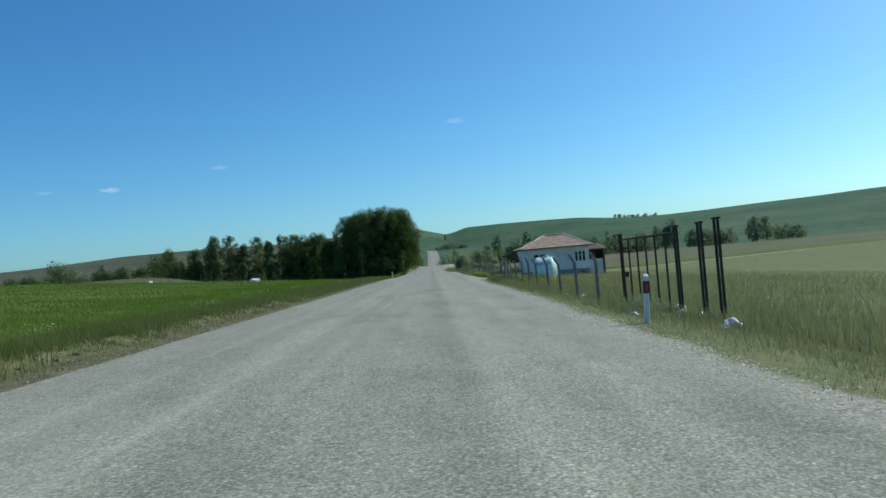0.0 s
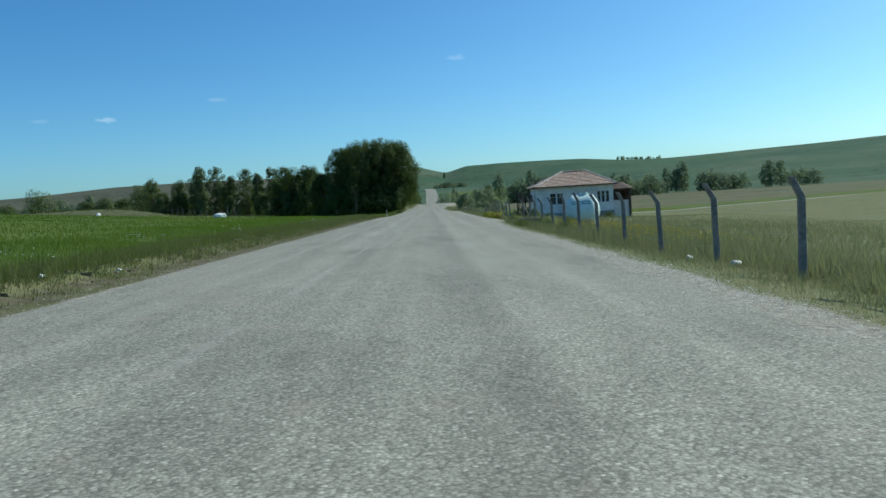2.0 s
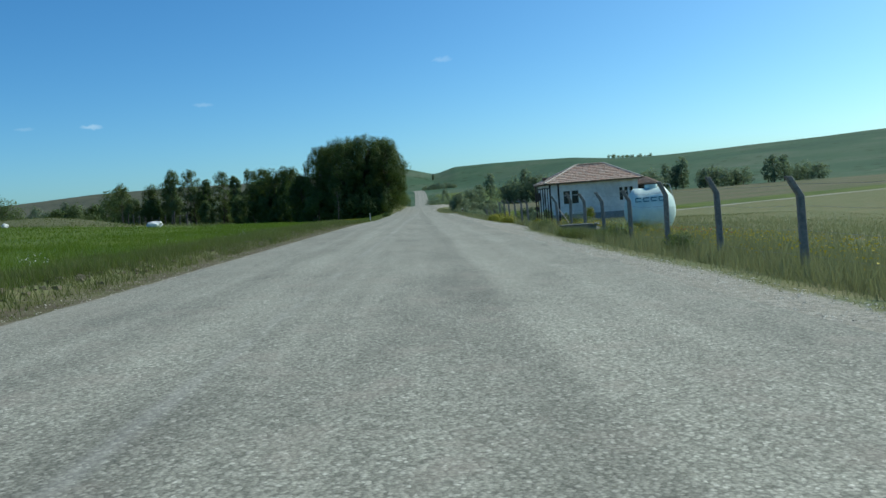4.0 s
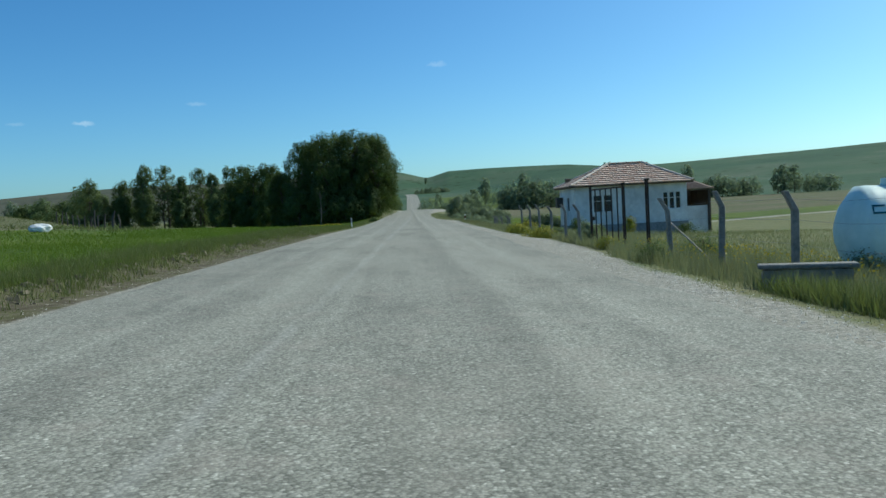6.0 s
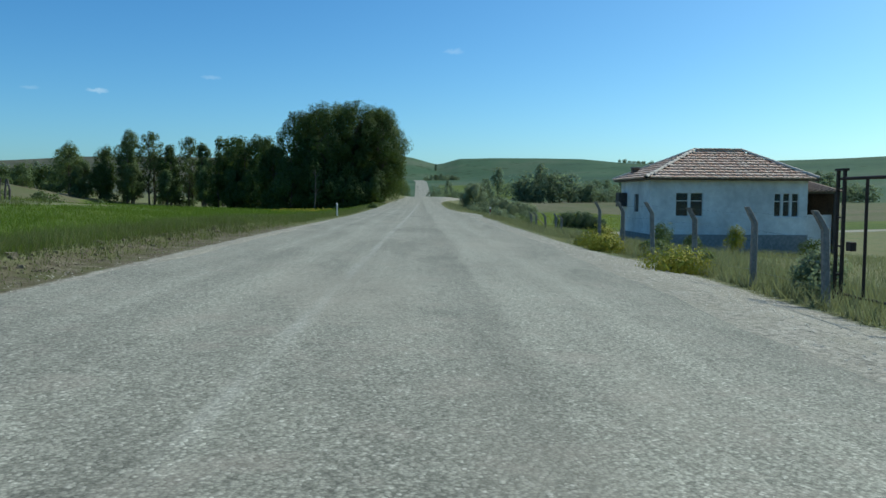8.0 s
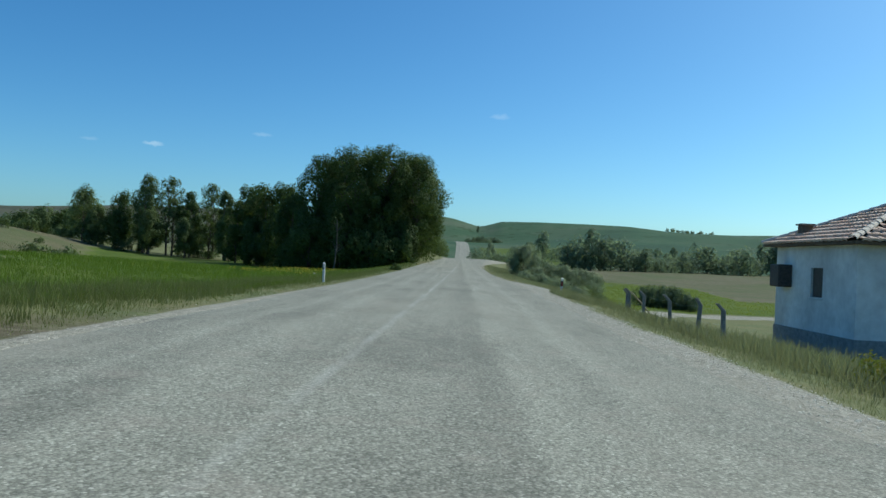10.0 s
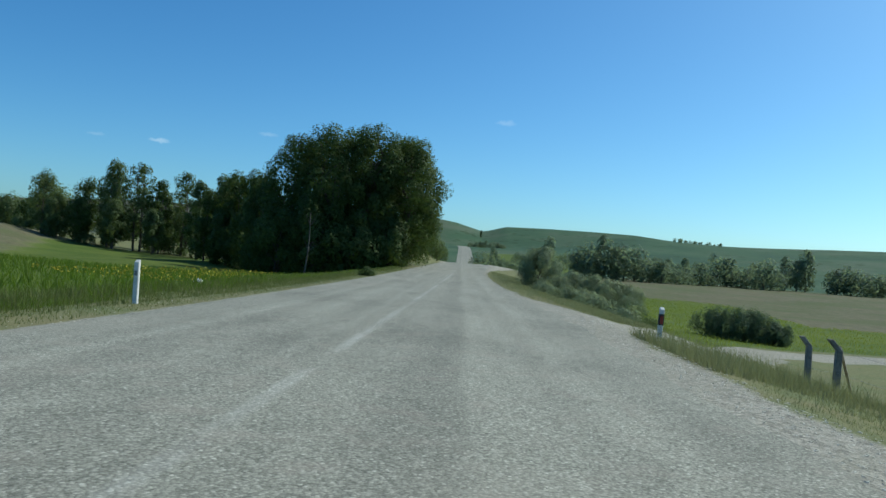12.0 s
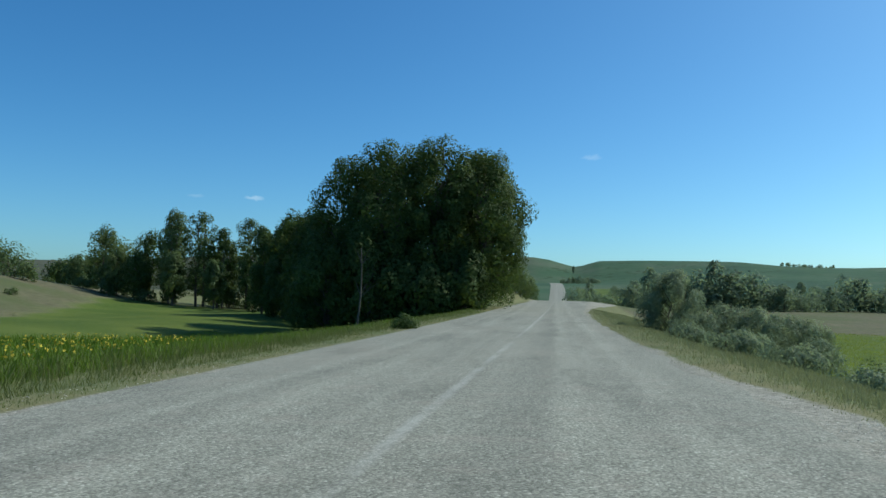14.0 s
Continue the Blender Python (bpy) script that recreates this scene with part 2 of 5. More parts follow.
M_WIRE = speckled("galvanised_wire", (0.18, 0.18, 0.18), (0.34, 0.34, 0.33), 40, 0.5, 0.1, 0.001, 0.7)
M_PLASTER = speckled("whitewashed_plaster", (0.66, 0.65, 0.62), (0.82, 0.81, 0.78), 3.0, 0.9, 0.35, 0.012, 0.0, 0.5)
M_PLINTH = speckled("grey_cement_plinth", (0.20, 0.20, 0.195), (0.36, 0.355, 0.34), 6, 0.93, 0.4, 0.01)
M_FRAME = speckled("dark_painted_wood", (0.045, 0.038, 0.034), (0.10, 0.085, 0.072), 12, 0.6)
M_WOOD = speckled("weathered_brown_wood", (0.085, 0.058, 0.038), (0.22, 0.16, 0.11), 9, 0.85, 0.5, 0.01)
M_POSTWHITE = speckled("white_marker_plastic", (0.55, 0.55, 0.53), (0.78, 0.78, 0.75), 20, 0.6, 0.1, 0.002)
M_BLACKBAND = speckled("black_marker_band", (0.02, 0.02, 0.02), (0.05, 0.05, 0.05), 20, 0.6)
M_RED = speckled("red_reflector", (0.25, 0.02, 0.015), (0.42, 0.05, 0.03), 30, 0.3, 0.1, 0.001, 0.0, None, 0.5)
M_TANK = speckled("pale_polythene_tank", (0.58, 0.72, 0.66), (0.72, 0.83, 0.77), 4, 0.5, 0.1, 0.003)
M_TEAL = speckled("teal_print", (0.02, 0.13, 0.16), (0.04, 0.20, 0.24), 10, 0.5)
M_PLASTIC = speckled("white_plastic_film", (0.62, 0.62, 0.60), (0.84, 0.84, 0.82), 10, 0.5)
M_DARK = speckled("dark_interior", (0.02, 0.018, 0.016), (0.05, 0.045, 0.04), 6, 0.9)


def tile_material():
    m = Mat("clay_roof_tile", 0.85, 0.0, 0.2)
    c = m.ramp(m.random(), (0.0, (0.58, 0.38, 0.29)), (0.5, (0.66, 0.48, 0.38)), (1.0, (0.72, 0.57, 0.47)))
    c = m.mix(0.75, c, m.ramp(m.noise(6.0, 6, 0.7), (0.3, 0.62), (0.7, 1.15)), "MULTIPLY")
    c = m.mix(m.ramp(m.noise(2.2, 5, 0.7), (0.55, 0.0), (0.75, 0.55)), c, (0.33, 0.29, 0.23))
    return m.color(c).bump(m.noise(30, 5, 0.6), 0.3, 0.006).m


def tile_rest_material():
    m = Mat("clay_roof_tile_far_side", 0.85, 0.0, 0.2)
    c = m.ramp(m.island(), (0.0, (0.58, 0.38, 0.29)), (0.5, (0.66, 0.48, 0.38)), (1.0, (0.72, 0.57, 0.47)))
    c = m.mix(0.75, c, m.ramp(m.noise(6.0, 6, 0.7), (0.3, 0.62), (0.7, 1.15)), "MULTIPLY")
    return m.color(c).m


def glass_material():
    m = Mat("window_glass", 0.06, 0.0, 0.5)
    m.b.inputs["Transmission Weight"].default_value = 0.85
    m.b.inputs["IOR"].default_value = 1.45
    return m.color((0.22, 0.25, 0.26)).m


M_TILE, M_TILE_REST, M_GLASS = tile_material(), tile_rest_material(), glass_material()


# ---- mesh helpers ----
def mesh_of(name, verts, faces, mat, smooth=False):
    me = bpy.data.meshes.new(name)
    me.from_pydata([tuple(map(float, v)) for v in verts], [], [tuple(map(int, f)) for f in faces])
    me.materials.append(mat)
    me.polygons.foreach_set("use_smooth", [smooth] * len(me.polygons))
    return me


def fast_mesh(name, verts, faces, mat, smooth=False):
    """From arrays of places and of equal-sided faces."""
    verts, faces = np.asarray(verts, np.float32), np.asarray(faces, np.int32)
    me = bpy.data.meshes.new(name)
    me.vertices.add(len(verts))
    me.vertices.foreach_set("co", verts.ravel())
    k = faces.shape[1]
    me.loops.add(faces.size)
    me.loops.foreach_set("vertex_index", faces.ravel())
    me.polygons.add(len(faces))
    me.polygons.foreach_set("loop_start", np.arange(0, faces.size, k, dtype=np.int32))
    me.materials.append(mat)
    me.polygons.foreach_set("use_smooth", np.full(len(faces), smooth))
    me.update(calc_edges=True)
    return me


def part(name, bm, mat, parent, label="", smooth=False):
    me = bpy.data.meshes.new(name)
    bm.to_mesh(me)
    bm.free()
    me.materials.append(mat)
    if smooth:
        me.polygons.foreach_set("use_smooth", [True] * len(me.polygons))
    ob = new(name, me)
    ob.parent = parent
    if label:
        tagged(ob, label)
    return ob


def piece(name, me, parent, m=None):
    ob = new(name, me)
    ob.parent = parent
    if m is not None:
        ob.matrix_basis = m
    return ob


def box(bm, x0, x1, y0, y1, z0, z1, bevel=0.0, m=None):
    r = bmesh.ops.create_cube(bm, size=1.0)
    vs = r["verts"]
    bmesh.ops.scale(bm, vec=(x1 - x0, y1 - y0, z1 - z0), verts=vs)
    bmesh.ops.translate(bm, vec=((x0 + x1) / 2, (y0 + y1) / 2, (z0 + z1) / 2), verts=vs)
    if bevel:
        es = list({e for v in vs for e in v.link_edges})
        r2 = bmesh.ops.bevel(bm, geom=es, offset=bevel, segments=1, affect="EDGES")
        vs = list({v for f in r2["faces"] for v in f.verts} | {v for v in vs if v.is_valid})
    if m is not None:
        bmesh.ops.transform(bm, matrix=m, verts=vs)
    return vs


def one_box(x0, x1, y0, y1, z0, z1, bevel=0.0, m=None):
    bm = bmesh.new()
    box(bm, x0, x1, y0, y1, z0, z1, bevel, m)
    return bm


def tube(bm, points, radii, sides=8):
    """A tapered tube through points."""
    rings = []
    for i, p in enumerate(points):
        p = Vector(p)
        d = (Vector(points[min(i + 1, len(points) - 1)]) - Vector(points[max(i - 1, 0)])).normalized()
        a = d.orthogonal().normalized() if abs(d.z) > 0.9 else d.cross(Vector((0, 0, 1))).normalized()
        b = d.cross(a)
        rings.append([bm.verts.new(p + (a * math.cos(2 * math.pi * k / sides) + b * math.sin(2 * math.pi * k / sides)) * radii[i]) for k in range(sides)])
    for r0, r1 in zip(rings, rings[1:]):
        for k in range(sides):
            bm.faces.new((r0[k], r0[(k + 1) % sides], r1[(k + 1) % sides], r1[k]))
    bm.faces.new(rings[0][::-1])
    bm.faces.new(rings[-1])


def empty(name, label, category, group="", m=None):
    ob = new(name)
    ob.empty_display_size = 0.2
    tagged(ob, label, category, group)
    if m is not None:
        ob.matrix_basis = m
    return ob


# ---- the lie of the land ----
ROAD_L, ROAD_R = -5.83, 3.06
_ky = np.array([-400, 150, 200, 240, 275, 295, 340, 390, 430, 480, 540, 600, 745, 790, 850, 950, 1200, 1500, 6000], float)
_kz = np.array([0, 0, 0.3, 1.0, 1.6, 1.35, -1.2, -3.0, -1.8, 1.2, 4.2, 7.8, 15.5, 16.0, 14.0, 17.0, 36, 62, 62], float)
_ty = np.arange(-400, 3000, 5.0)
_tz = np.convolve(np.pad(np.interp(_ty, _ky, _kz), 6, "edge"), np.hanning(15)[1:-1] / np.hanning(15)[1:-1].sum(), "valid")
_hb = np.array([-9, -2.5, -1.2, -0.8, -0.55, -0.508, -0.405, -0.3, -0.2, -0.06, -0.024, -0.007, 0.012, 0.022, 0.031, 0.05, 0.095, 0.14, 0.2, 0.25, 0.31, 0.39, 0.467, 0.6, 0.9, 1.5, 3, 9], float)
_hh = np.array([14, 18, 28, 31, 35.5, 37.2, 44.8, 46.3, 46.5, 52, 52.3, 49.8, 44.6, 42, 43.5, 49.3, 50.5, 50.2, 48.7, 44.5, 43, 44, 45.6, 49, 53, 50, 36, 20], float)
CROSSFALL, AXIS = -0.04, -0.76      # the first stretch of road leans to the right


def smooth01(a, b, v):
    u = np.clip((v - a) / (b - a), 0, 1)
    return u * u * (3 - 2 * u)


def waves(x, y, size, seed):
    """Gentle, repeatable unevenness between -1 and 1."""
    out = np.zeros(np.broadcast(x, y).shape)
    rng = np.random.RandomState(seed)
    for k in range(5):
        a, ph = rng.uniform(0, 2 * np.pi), rng.uniform(0, 2 * np.pi, 2)
        f = 2 * np.pi / (size * rng.uniform(0.5, 1.6))
        out = out + np.sin((x * np.cos(a) + y * np.sin(a)) * f + ph[0]) * np.cos((y * np.cos(a) - x * np.sin(a)) * f * 0.7 + ph[1])
    return out / 3


def road_z(y):
    return np.interp(y, _ty, _tz)


def road_shift(y):
    """How far the road has swung to the right beyond the crest."""
    return 3.2 * smooth01(195, 300, y) - 0.00045 * np.clip(y - 680, 0, 140) ** 2


def lean(x, y):
    """The crossfall of road and fields, which levels out past the house."""
    k = CROSSFALL * (1 - smooth01(88, 132, y)) * (1 - smooth01(200, 420, np.hypot(x, y - 60)))
    return k * (np.clip(x, -70, 36) - AXIS)


def narrow(y):
    """The right edge of the asphalt is lost in gravel at first, and overgrown between the house and the crest."""
    return 0.42 * (1 - smooth01(72, 98, y)) + 0.32 * smooth01(98, 106, y) + 0.30 * smooth01(137, 146, y) - 0.62 * smooth01(196, 222, y)


def left_edge(y):
    """How far the left edge of the asphalt is worn back towards the middle."""
    return 0.26 + 0.36 * smooth01(80, 86, y) - 0.36 * smooth01(104, 120, y)


def grass_line(y):
    """Where the grass begins, right of the road: it steps back at the yard's gate and at the field track."""
    return np.interp(y, [-50, 20, 30, 46, 56, 64, 68, 72, 76, 82, 86, 92, 98, 106, 124, 127.2, 128.6, 135.5, 139, 145, 160, 178, 200, 214, 232, 250, 268, 276, 284, 900],
                     [3.1, 3.1, 3.25, 3.35, 3.3, 3.5, 3.7, 4.1, 4.8, 5.4, 5.2, 4.6, 4.1, 3.7, 3.45, 3.6, 4.0, 4.0, 3.4, 2.75, 2.38, 2.32, 2.9, 3.5, 4.6, 6.5, 8, 7, 4, 3.6]) + 0.17 * waves(0 * y, y, 5, 3)


def track_mid(x):
    return np.interp(x, [3, 5, 6.5, 9.5, 12.7, 15, 20, 40, 90], [130.8, 131.7, 133.5, 139, 146, 149.5, 152, 156, 160])


def on_track(x, y):
    """How far outside the field track a place lies; the track leaves the road slantwise."""
    slope = (track_mid(x + 0.5) - track_mid(x - 0.5))
    return np.abs(y - track_mid(x)) / np.sqrt(1 + slope ** 2) - np.interp(x, [3, 4.5, 7, 12], [4.0, 3.0, 2.0, 1.8])


def ground_z(x, y):
    x, y = np.asarray(x, float), np.asarray(y, float)
    rz = road_z(y)
    r = np.hypot(x, y - 60)
    hill = np.interp(x / np.maximum(y - 60, 1e-3), _hb, _hh)
    hill = np.where(y < 61, 22.0, hill)
    rise = smooth01(300, 1060, r)
    far = rise * (hill + 1.2 * waves(x, y, 300, 11)) + smooth01(250, 700, r) * (1 - rise) * 2.0 * waves(x, y, 160, 5)
    # beside the road: the right hand side lies lower, the left hand field swells, then dips to the trees
    xs = x - road_shift(y)
    right = -0.20 * smooth01(3.3, 5.5, xs) - 0.25 * smooth01(5.5, 12, xs) - 0.22 * smooth01(40, 85, y) * smooth01(6.5, 12.5, xs) - 0.25 * smooth01(100, 130, y) * smooth01(5, 12, xs)
    right = right * (1 - smooth01(160, 330, r))
    # past the house the land falls away to the low fields
    right = right - np.interp(xs, [3.3, 4.5, 6, 9, 13, 18, 40, 95], [0, 0.03, 0.24, 0.62, 1.0, 1.3, 1.3, 0]) * smooth01(98, 126, y) * (1 - smooth01(205, 340, y))
    lx = -xs
    left = (0.16 * smooth01(6.2, 7.0, lx) - 0.14 * smooth01(7.0, 9.5, lx)) * (1 - smooth01(96, 112, y)) - 0.12 * smooth01(100, 114, y) * smooth01(6.0, 6.8, lx)
    left = left * (1 - smooth01(128, 175, y)) - 1.75 * smooth01(140, 195, y) * smooth01(9, 18, lx) * (1 - smooth01(240, 420, y)) * (1 - smooth01(58, 95, lx))
    # the verge drops steeply to the foot of the tall trees
    left = left - 1.3 * smooth01(140, 186, y) * smooth01(6.7, 11.5, lx) * (1 - smooth01(225, 262, y)) * (1 - smooth01(28, 46, lx))
    left = left + 2.2 * smooth01(70, 130, lx) * smooth01(130, 220, y) * (1 - smooth01(330, 450, r))
    left = left + 2.9 * smooth01(216, 236, y) * (1 - smooth01(250, 300, y)) * smooth01(6.5, 10.6, lx) * (1 - smooth01(14, 24, lx))
    left = left + 0.034 * np.clip(lx - 10, 0, 34) * (1 - smooth01(55, 120, lx)) * (1 - smooth01(122, 165, y)) * smooth01(-40, 40, y)
    left = left + 3.2 * smooth01(-2, 20, lx - 26 - (y - 128) * 0.4) * smooth01(108, 150, y) * (1 - smooth01(240, 330, y)) * (1 - smooth01(110, 240, lx))
    left = left + 0.35 * np.exp(-(((x + 19) / 11) ** 2 + ((y - 117) / 15) ** 2))
    out = np.maximum(xs - ROAD_R, ROAD_L - xs)
    side = np.where(xs > 0, right, left) + (0.035 * waves(x, y, 3.2, 7) + 0.06 * waves(x, y, 14, 9)) * smooth01(0.6, 2.2, out)
    near = 1 - (1 - smooth01(9, 60 + 150 * smooth01(420, 760, y), np.abs(xs + 1.4))) * (1 - smooth01(800, 1040, y))
    z = rz * (1 - near) + far * near + lean(x, y) + side * smooth01(0.15, 1.2, np.maximum(xs - ROAD_R, ROAD_L - xs))
    # the road lies in a shallow bed
    bed = (xs > ROAD_L + 0.75) & (xs < ROAD_R - 0.75) & (y < 800)
    return np.where(bed, rz + lean(x, y) - 0.09, z)


def ground_sheet():
    xs = np.unique(np.round(np.concatenate([
        -np.geomspace(26, 3600, 60), np.arange(-26, -9, 0.8), np.arange(-9, ROAD_L, 0.22), [ROAD_L, ROAD_L + 0.35, ROAD_L + 0.7, ROAD_L + 0.9, -3, -1, 1, ROAD_R - 0.9, ROAD_R - 0.7, ROAD_R - 0.35, ROAD_R],
        np.arange(ROAD_R + 0.15, 8, 0.25), np.arange(8, 32, 0.8), np.geomspace(32, 3600, 62)]), 3))
    ys = np.unique(np.round(np.concatenate([-np.geomspace(12, 900, 16), np.arange(-12, 185, 0.5), np.arange(185, 320, 2.2), np.geomspace(320, 3800, 110)]), 3))
    gx, gy = np.meshgrid(xs, ys)
    gz = ground_z(gx, gy)
    nx, ny = len(xs), len(ys)
    idx = np.arange(nx * ny).reshape(ny, nx)
    faces = np.stack([idx[:-1, :-1], idx[:-1, 1:], idx[1:, 1:], idx[1:, :-1]], -1).reshape(-1, 4)
    me = fast_mesh("ground", np.stack([gx, gy, gz], -1).reshape(-1, 3), faces, M_GROUND, True)
    x, y = gx.ravel(), gy.ravel()
    r = np.hypot(x, y - 60)
    xr = x - road_shift(y)
    gl = grass_line(y)
    # the field's far edge runs slantwise from the verge to the fence
    field_end = np.interp(-x, [8, 12, 17, 19.5, 23, 34, 70], [128, 122, 118, 105, 93, 96, 98])
    right_crop = smooth01(10.5, 13, x) * smooth01(2.2, 4, y - track_mid(x)) * np.maximum(1 - smooth01(179, 185, y), (1 - smooth01(-2, 2, x - 32 - (y - 184) * 0.16)) * (1 - smooth01(219, 227, y)))
    # a bright field lies at the foot of the hill, beyond the dip of the road
    far_field = smooth01(7, 12, xr) * (1 - smooth01(66, 84, x)) * smooth01(425, 450, y) * (1 - smooth01(610, 660, y))
    bare = smooth01(50, 62, y) * (1 - smooth01(94, 104, y))
    zones = {
        "crop": np.clip(smooth01(6.9, 7.8, -x) * (1 - smooth01(-3, 3, y - field_end)) + right_crop + far_field
                        + smooth01(6.5, 9, -x) * smooth01(118, 124, y) * smooth01(-4, 4, x + 26 + (y - 128) * 0.4) * (1 - smooth01(262, 290, y)), 0, 1),
        "fallow": np.clip(smooth01(7, 12, x) * smooth01(155, 170, y) * (1 - right_crop) * (1 - smooth01(290, 400, r)) * 0.9
                          + 0.85 * smooth01(17, 20, -x) * smooth01(-1, 3, y - field_end) * smooth01(-4, 4, -x - 26 - (y - 128) * 0.4) * (1 - smooth01(330, 480, r)), 0, 1),
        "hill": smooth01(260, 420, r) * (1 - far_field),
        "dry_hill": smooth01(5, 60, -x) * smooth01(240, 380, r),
        "dirt": np.clip(smooth01(ROAD_L + 0.75, ROAD_L + 0.35, x) * (1 - smooth01(6.4 + 0.2 * bare, 7.0 + 0.25 * bare, -x)) * (0.62 + 0.12 * bare - 0.4 * smooth01(98, 110, y)) * (y < 230)
                        + smooth01(6.2, 7.5, -xr) * (1 - smooth01(12, 17, -xr)) * smooth01(224, 232, y) * (1 - smooth01(255, 270, y)) * 0.42
                        , 0, 1),
        "gravel": np.clip(smooth01(ROAD_L + 0.05, ROAD_L + 0.3, xr) * (1 - smooth01(-0.35, 0.45, xr - gl)) * (y < 300)
                          + 0.85 * smooth01(3.0, 4.5, x) * (1 - smooth01(-0.3, 0.5, on_track(x, y))) * (1 - smooth01(60, 90, x)), 0, 1),
    }
    for k, v in zones.items():
        at = me.attributes.new(k, "FLOAT", "POINT")
        at.data.foreach_set("value", v.astype(np.float32))
    return tagged(new("ground", me), "grassy ground with green crop, fallow fields and hills", "ground", "", "structure")


ground = ground_sheet()


def road_strip():
    ys = np.unique(np.concatenate([np.arange(-40, 240, 1.0), np.arange(240, 806, 4.0)]))
    rng = np.random.RandomState(4)
    left = ROAD_L + left_edge(ys) + 0.07 * waves(0 * ys, ys, 4.0, 21) + 0.05 * rng.randn(len(ys)) * (ys < 240)
    right = ROAD_R - narrow(ys) + 0.14 * waves(0 * ys, ys, 5.0, 22) + 0.06 * rng.randn(len(ys)) * (ys < 240)
    bend = road_shift(ys)
    us = np.array([0, 0, 0.04, 0.25, 0.45, 0.65, 0.96, 1, 1])
    drop = np.array([-0.14, 0.005, 0.016, 0.045, 0.055, 0.045, 0.016, 0.004, -0.14])
    gx = left[:, None] * (1 - us) + right[:, None] * us + bend[:, None]
    gy = np.repeat(ys[:, None], len(us), 1)
    gz = road_z(ys)[:, None] + lean(gx, gy) + drop[None] + (0.10 * smooth01(320, 380, ys))[:, None]
    n = len(us)
    idx = np.arange(gx.size).reshape(len(ys), n)
    faces = np.stack([idx[:-1, :-1], idx[:-1, 1:], idx[1:, 1:], idx[1:, :-1]], -1).reshape(-1, 4)
    me = fast_mesh("road", np.stack([gx, gy, gz], -1).reshape(-1, 3), faces, M_ROAD)
    return tagged(new("road", me), "pale grey worn chip-seal country road with a faded middle line", "road", "", "structure")


road = road_strip()


# ---- plants ----
def blades(name, xs, ys, heights, mat, width, label, seed, lean=0.35, base=None):
    """Many single blades of grass, as one object."""
    rng = np.random.RandomState(seed)
    n = len(xs)
    z = (ground_z(xs, ys) if base is None else base) - 0.02
    a = rng.uniform(0, 2 * np.pi, n)
    w = width * rng.uniform(0.6, 1.4, n)
    lx, ly = rng.randn(n) * lean * heights, rng.randn(n) * lean * heights
    v = np.empty((n, 3, 3))
    v[:, 0] = np.stack([xs - np.cos(a) * w / 2, ys - np.sin(a) * w / 2, z], -1)
    v[:, 1] = np.stack([xs + np.cos(a) * w / 2, ys + np.sin(a) * w / 2, z], -1)
    v[:, 2] = np.stack([xs + lx, ys + ly, z + heights], -1)
    me = fast_mesh(name, v.reshape(-1, 3), np.arange(3 * n).reshape(-1, 3), mat)
    return tagged(new(name, me), label, "grass", "", "stuff")


def tree_mesh_crown(rng, blobs, leaves, size):
    """A crown of small leaf faces gathered in clumps: blobs are (centre, radii)."""
    vol = np.array([b[1][0] * b[1][1] * b[1][2] for b in blobs]) ** 0.7
    pick = rng.choice(len(blobs), leaves, p=vol / vol.sum())
    c = np.array([b[0] for b in blobs])[pick]
    rad = np.array([b[1] for b in blobs])[pick]
    d = rng.randn(leaves, 3)
    d /= np.linalg.norm(d, axis=1, keepdims=True)
    rr = np.minimum(np.abs(rng.randn(leaves)) * 0.10 + rng.uniform(0.25, 1.0, leaves) ** 0.5, 1.02)
    p = c + d * rad * rr[:, None]
    # twigs: leaves draw together to small sprays
    sprays = 0.045 * rad.mean(1, keepdims=True) * rng.randn(leaves, 3)
    p = p + sprays
    # each leaf roughly faces outwards from its clump and from the crown
    mid = np.array([q[0] for q in blobs]).mean(0)
    out = p - mid
    out /= np.linalg.norm(out, axis=1, keepdims=True) + 1e-6
    n = 0.75 * d + 0.8 * out + 0.42 * rng.randn(leaves, 3)
    n /= np.linalg.norm(n, axis=1, keepdims=True)
    a = rng.randn(leaves, 3)
    a -= n * (a * n).sum(1, keepdims=True)
    a /= np.linalg.norm(a, axis=1, keepdims=True)
    b = np.cross(n, a)
    s = (size * rng.uniform(0.55, 1.35, leaves))[:, None]
    v = np.stack([p - a * s * 0.5, p + b * s * 0.28, p + a * s * 0.5, p - b * s * 0.28], 1)
    return v.reshape(-1, 3), np.arange(4 * leaves).reshape(-1, 4)


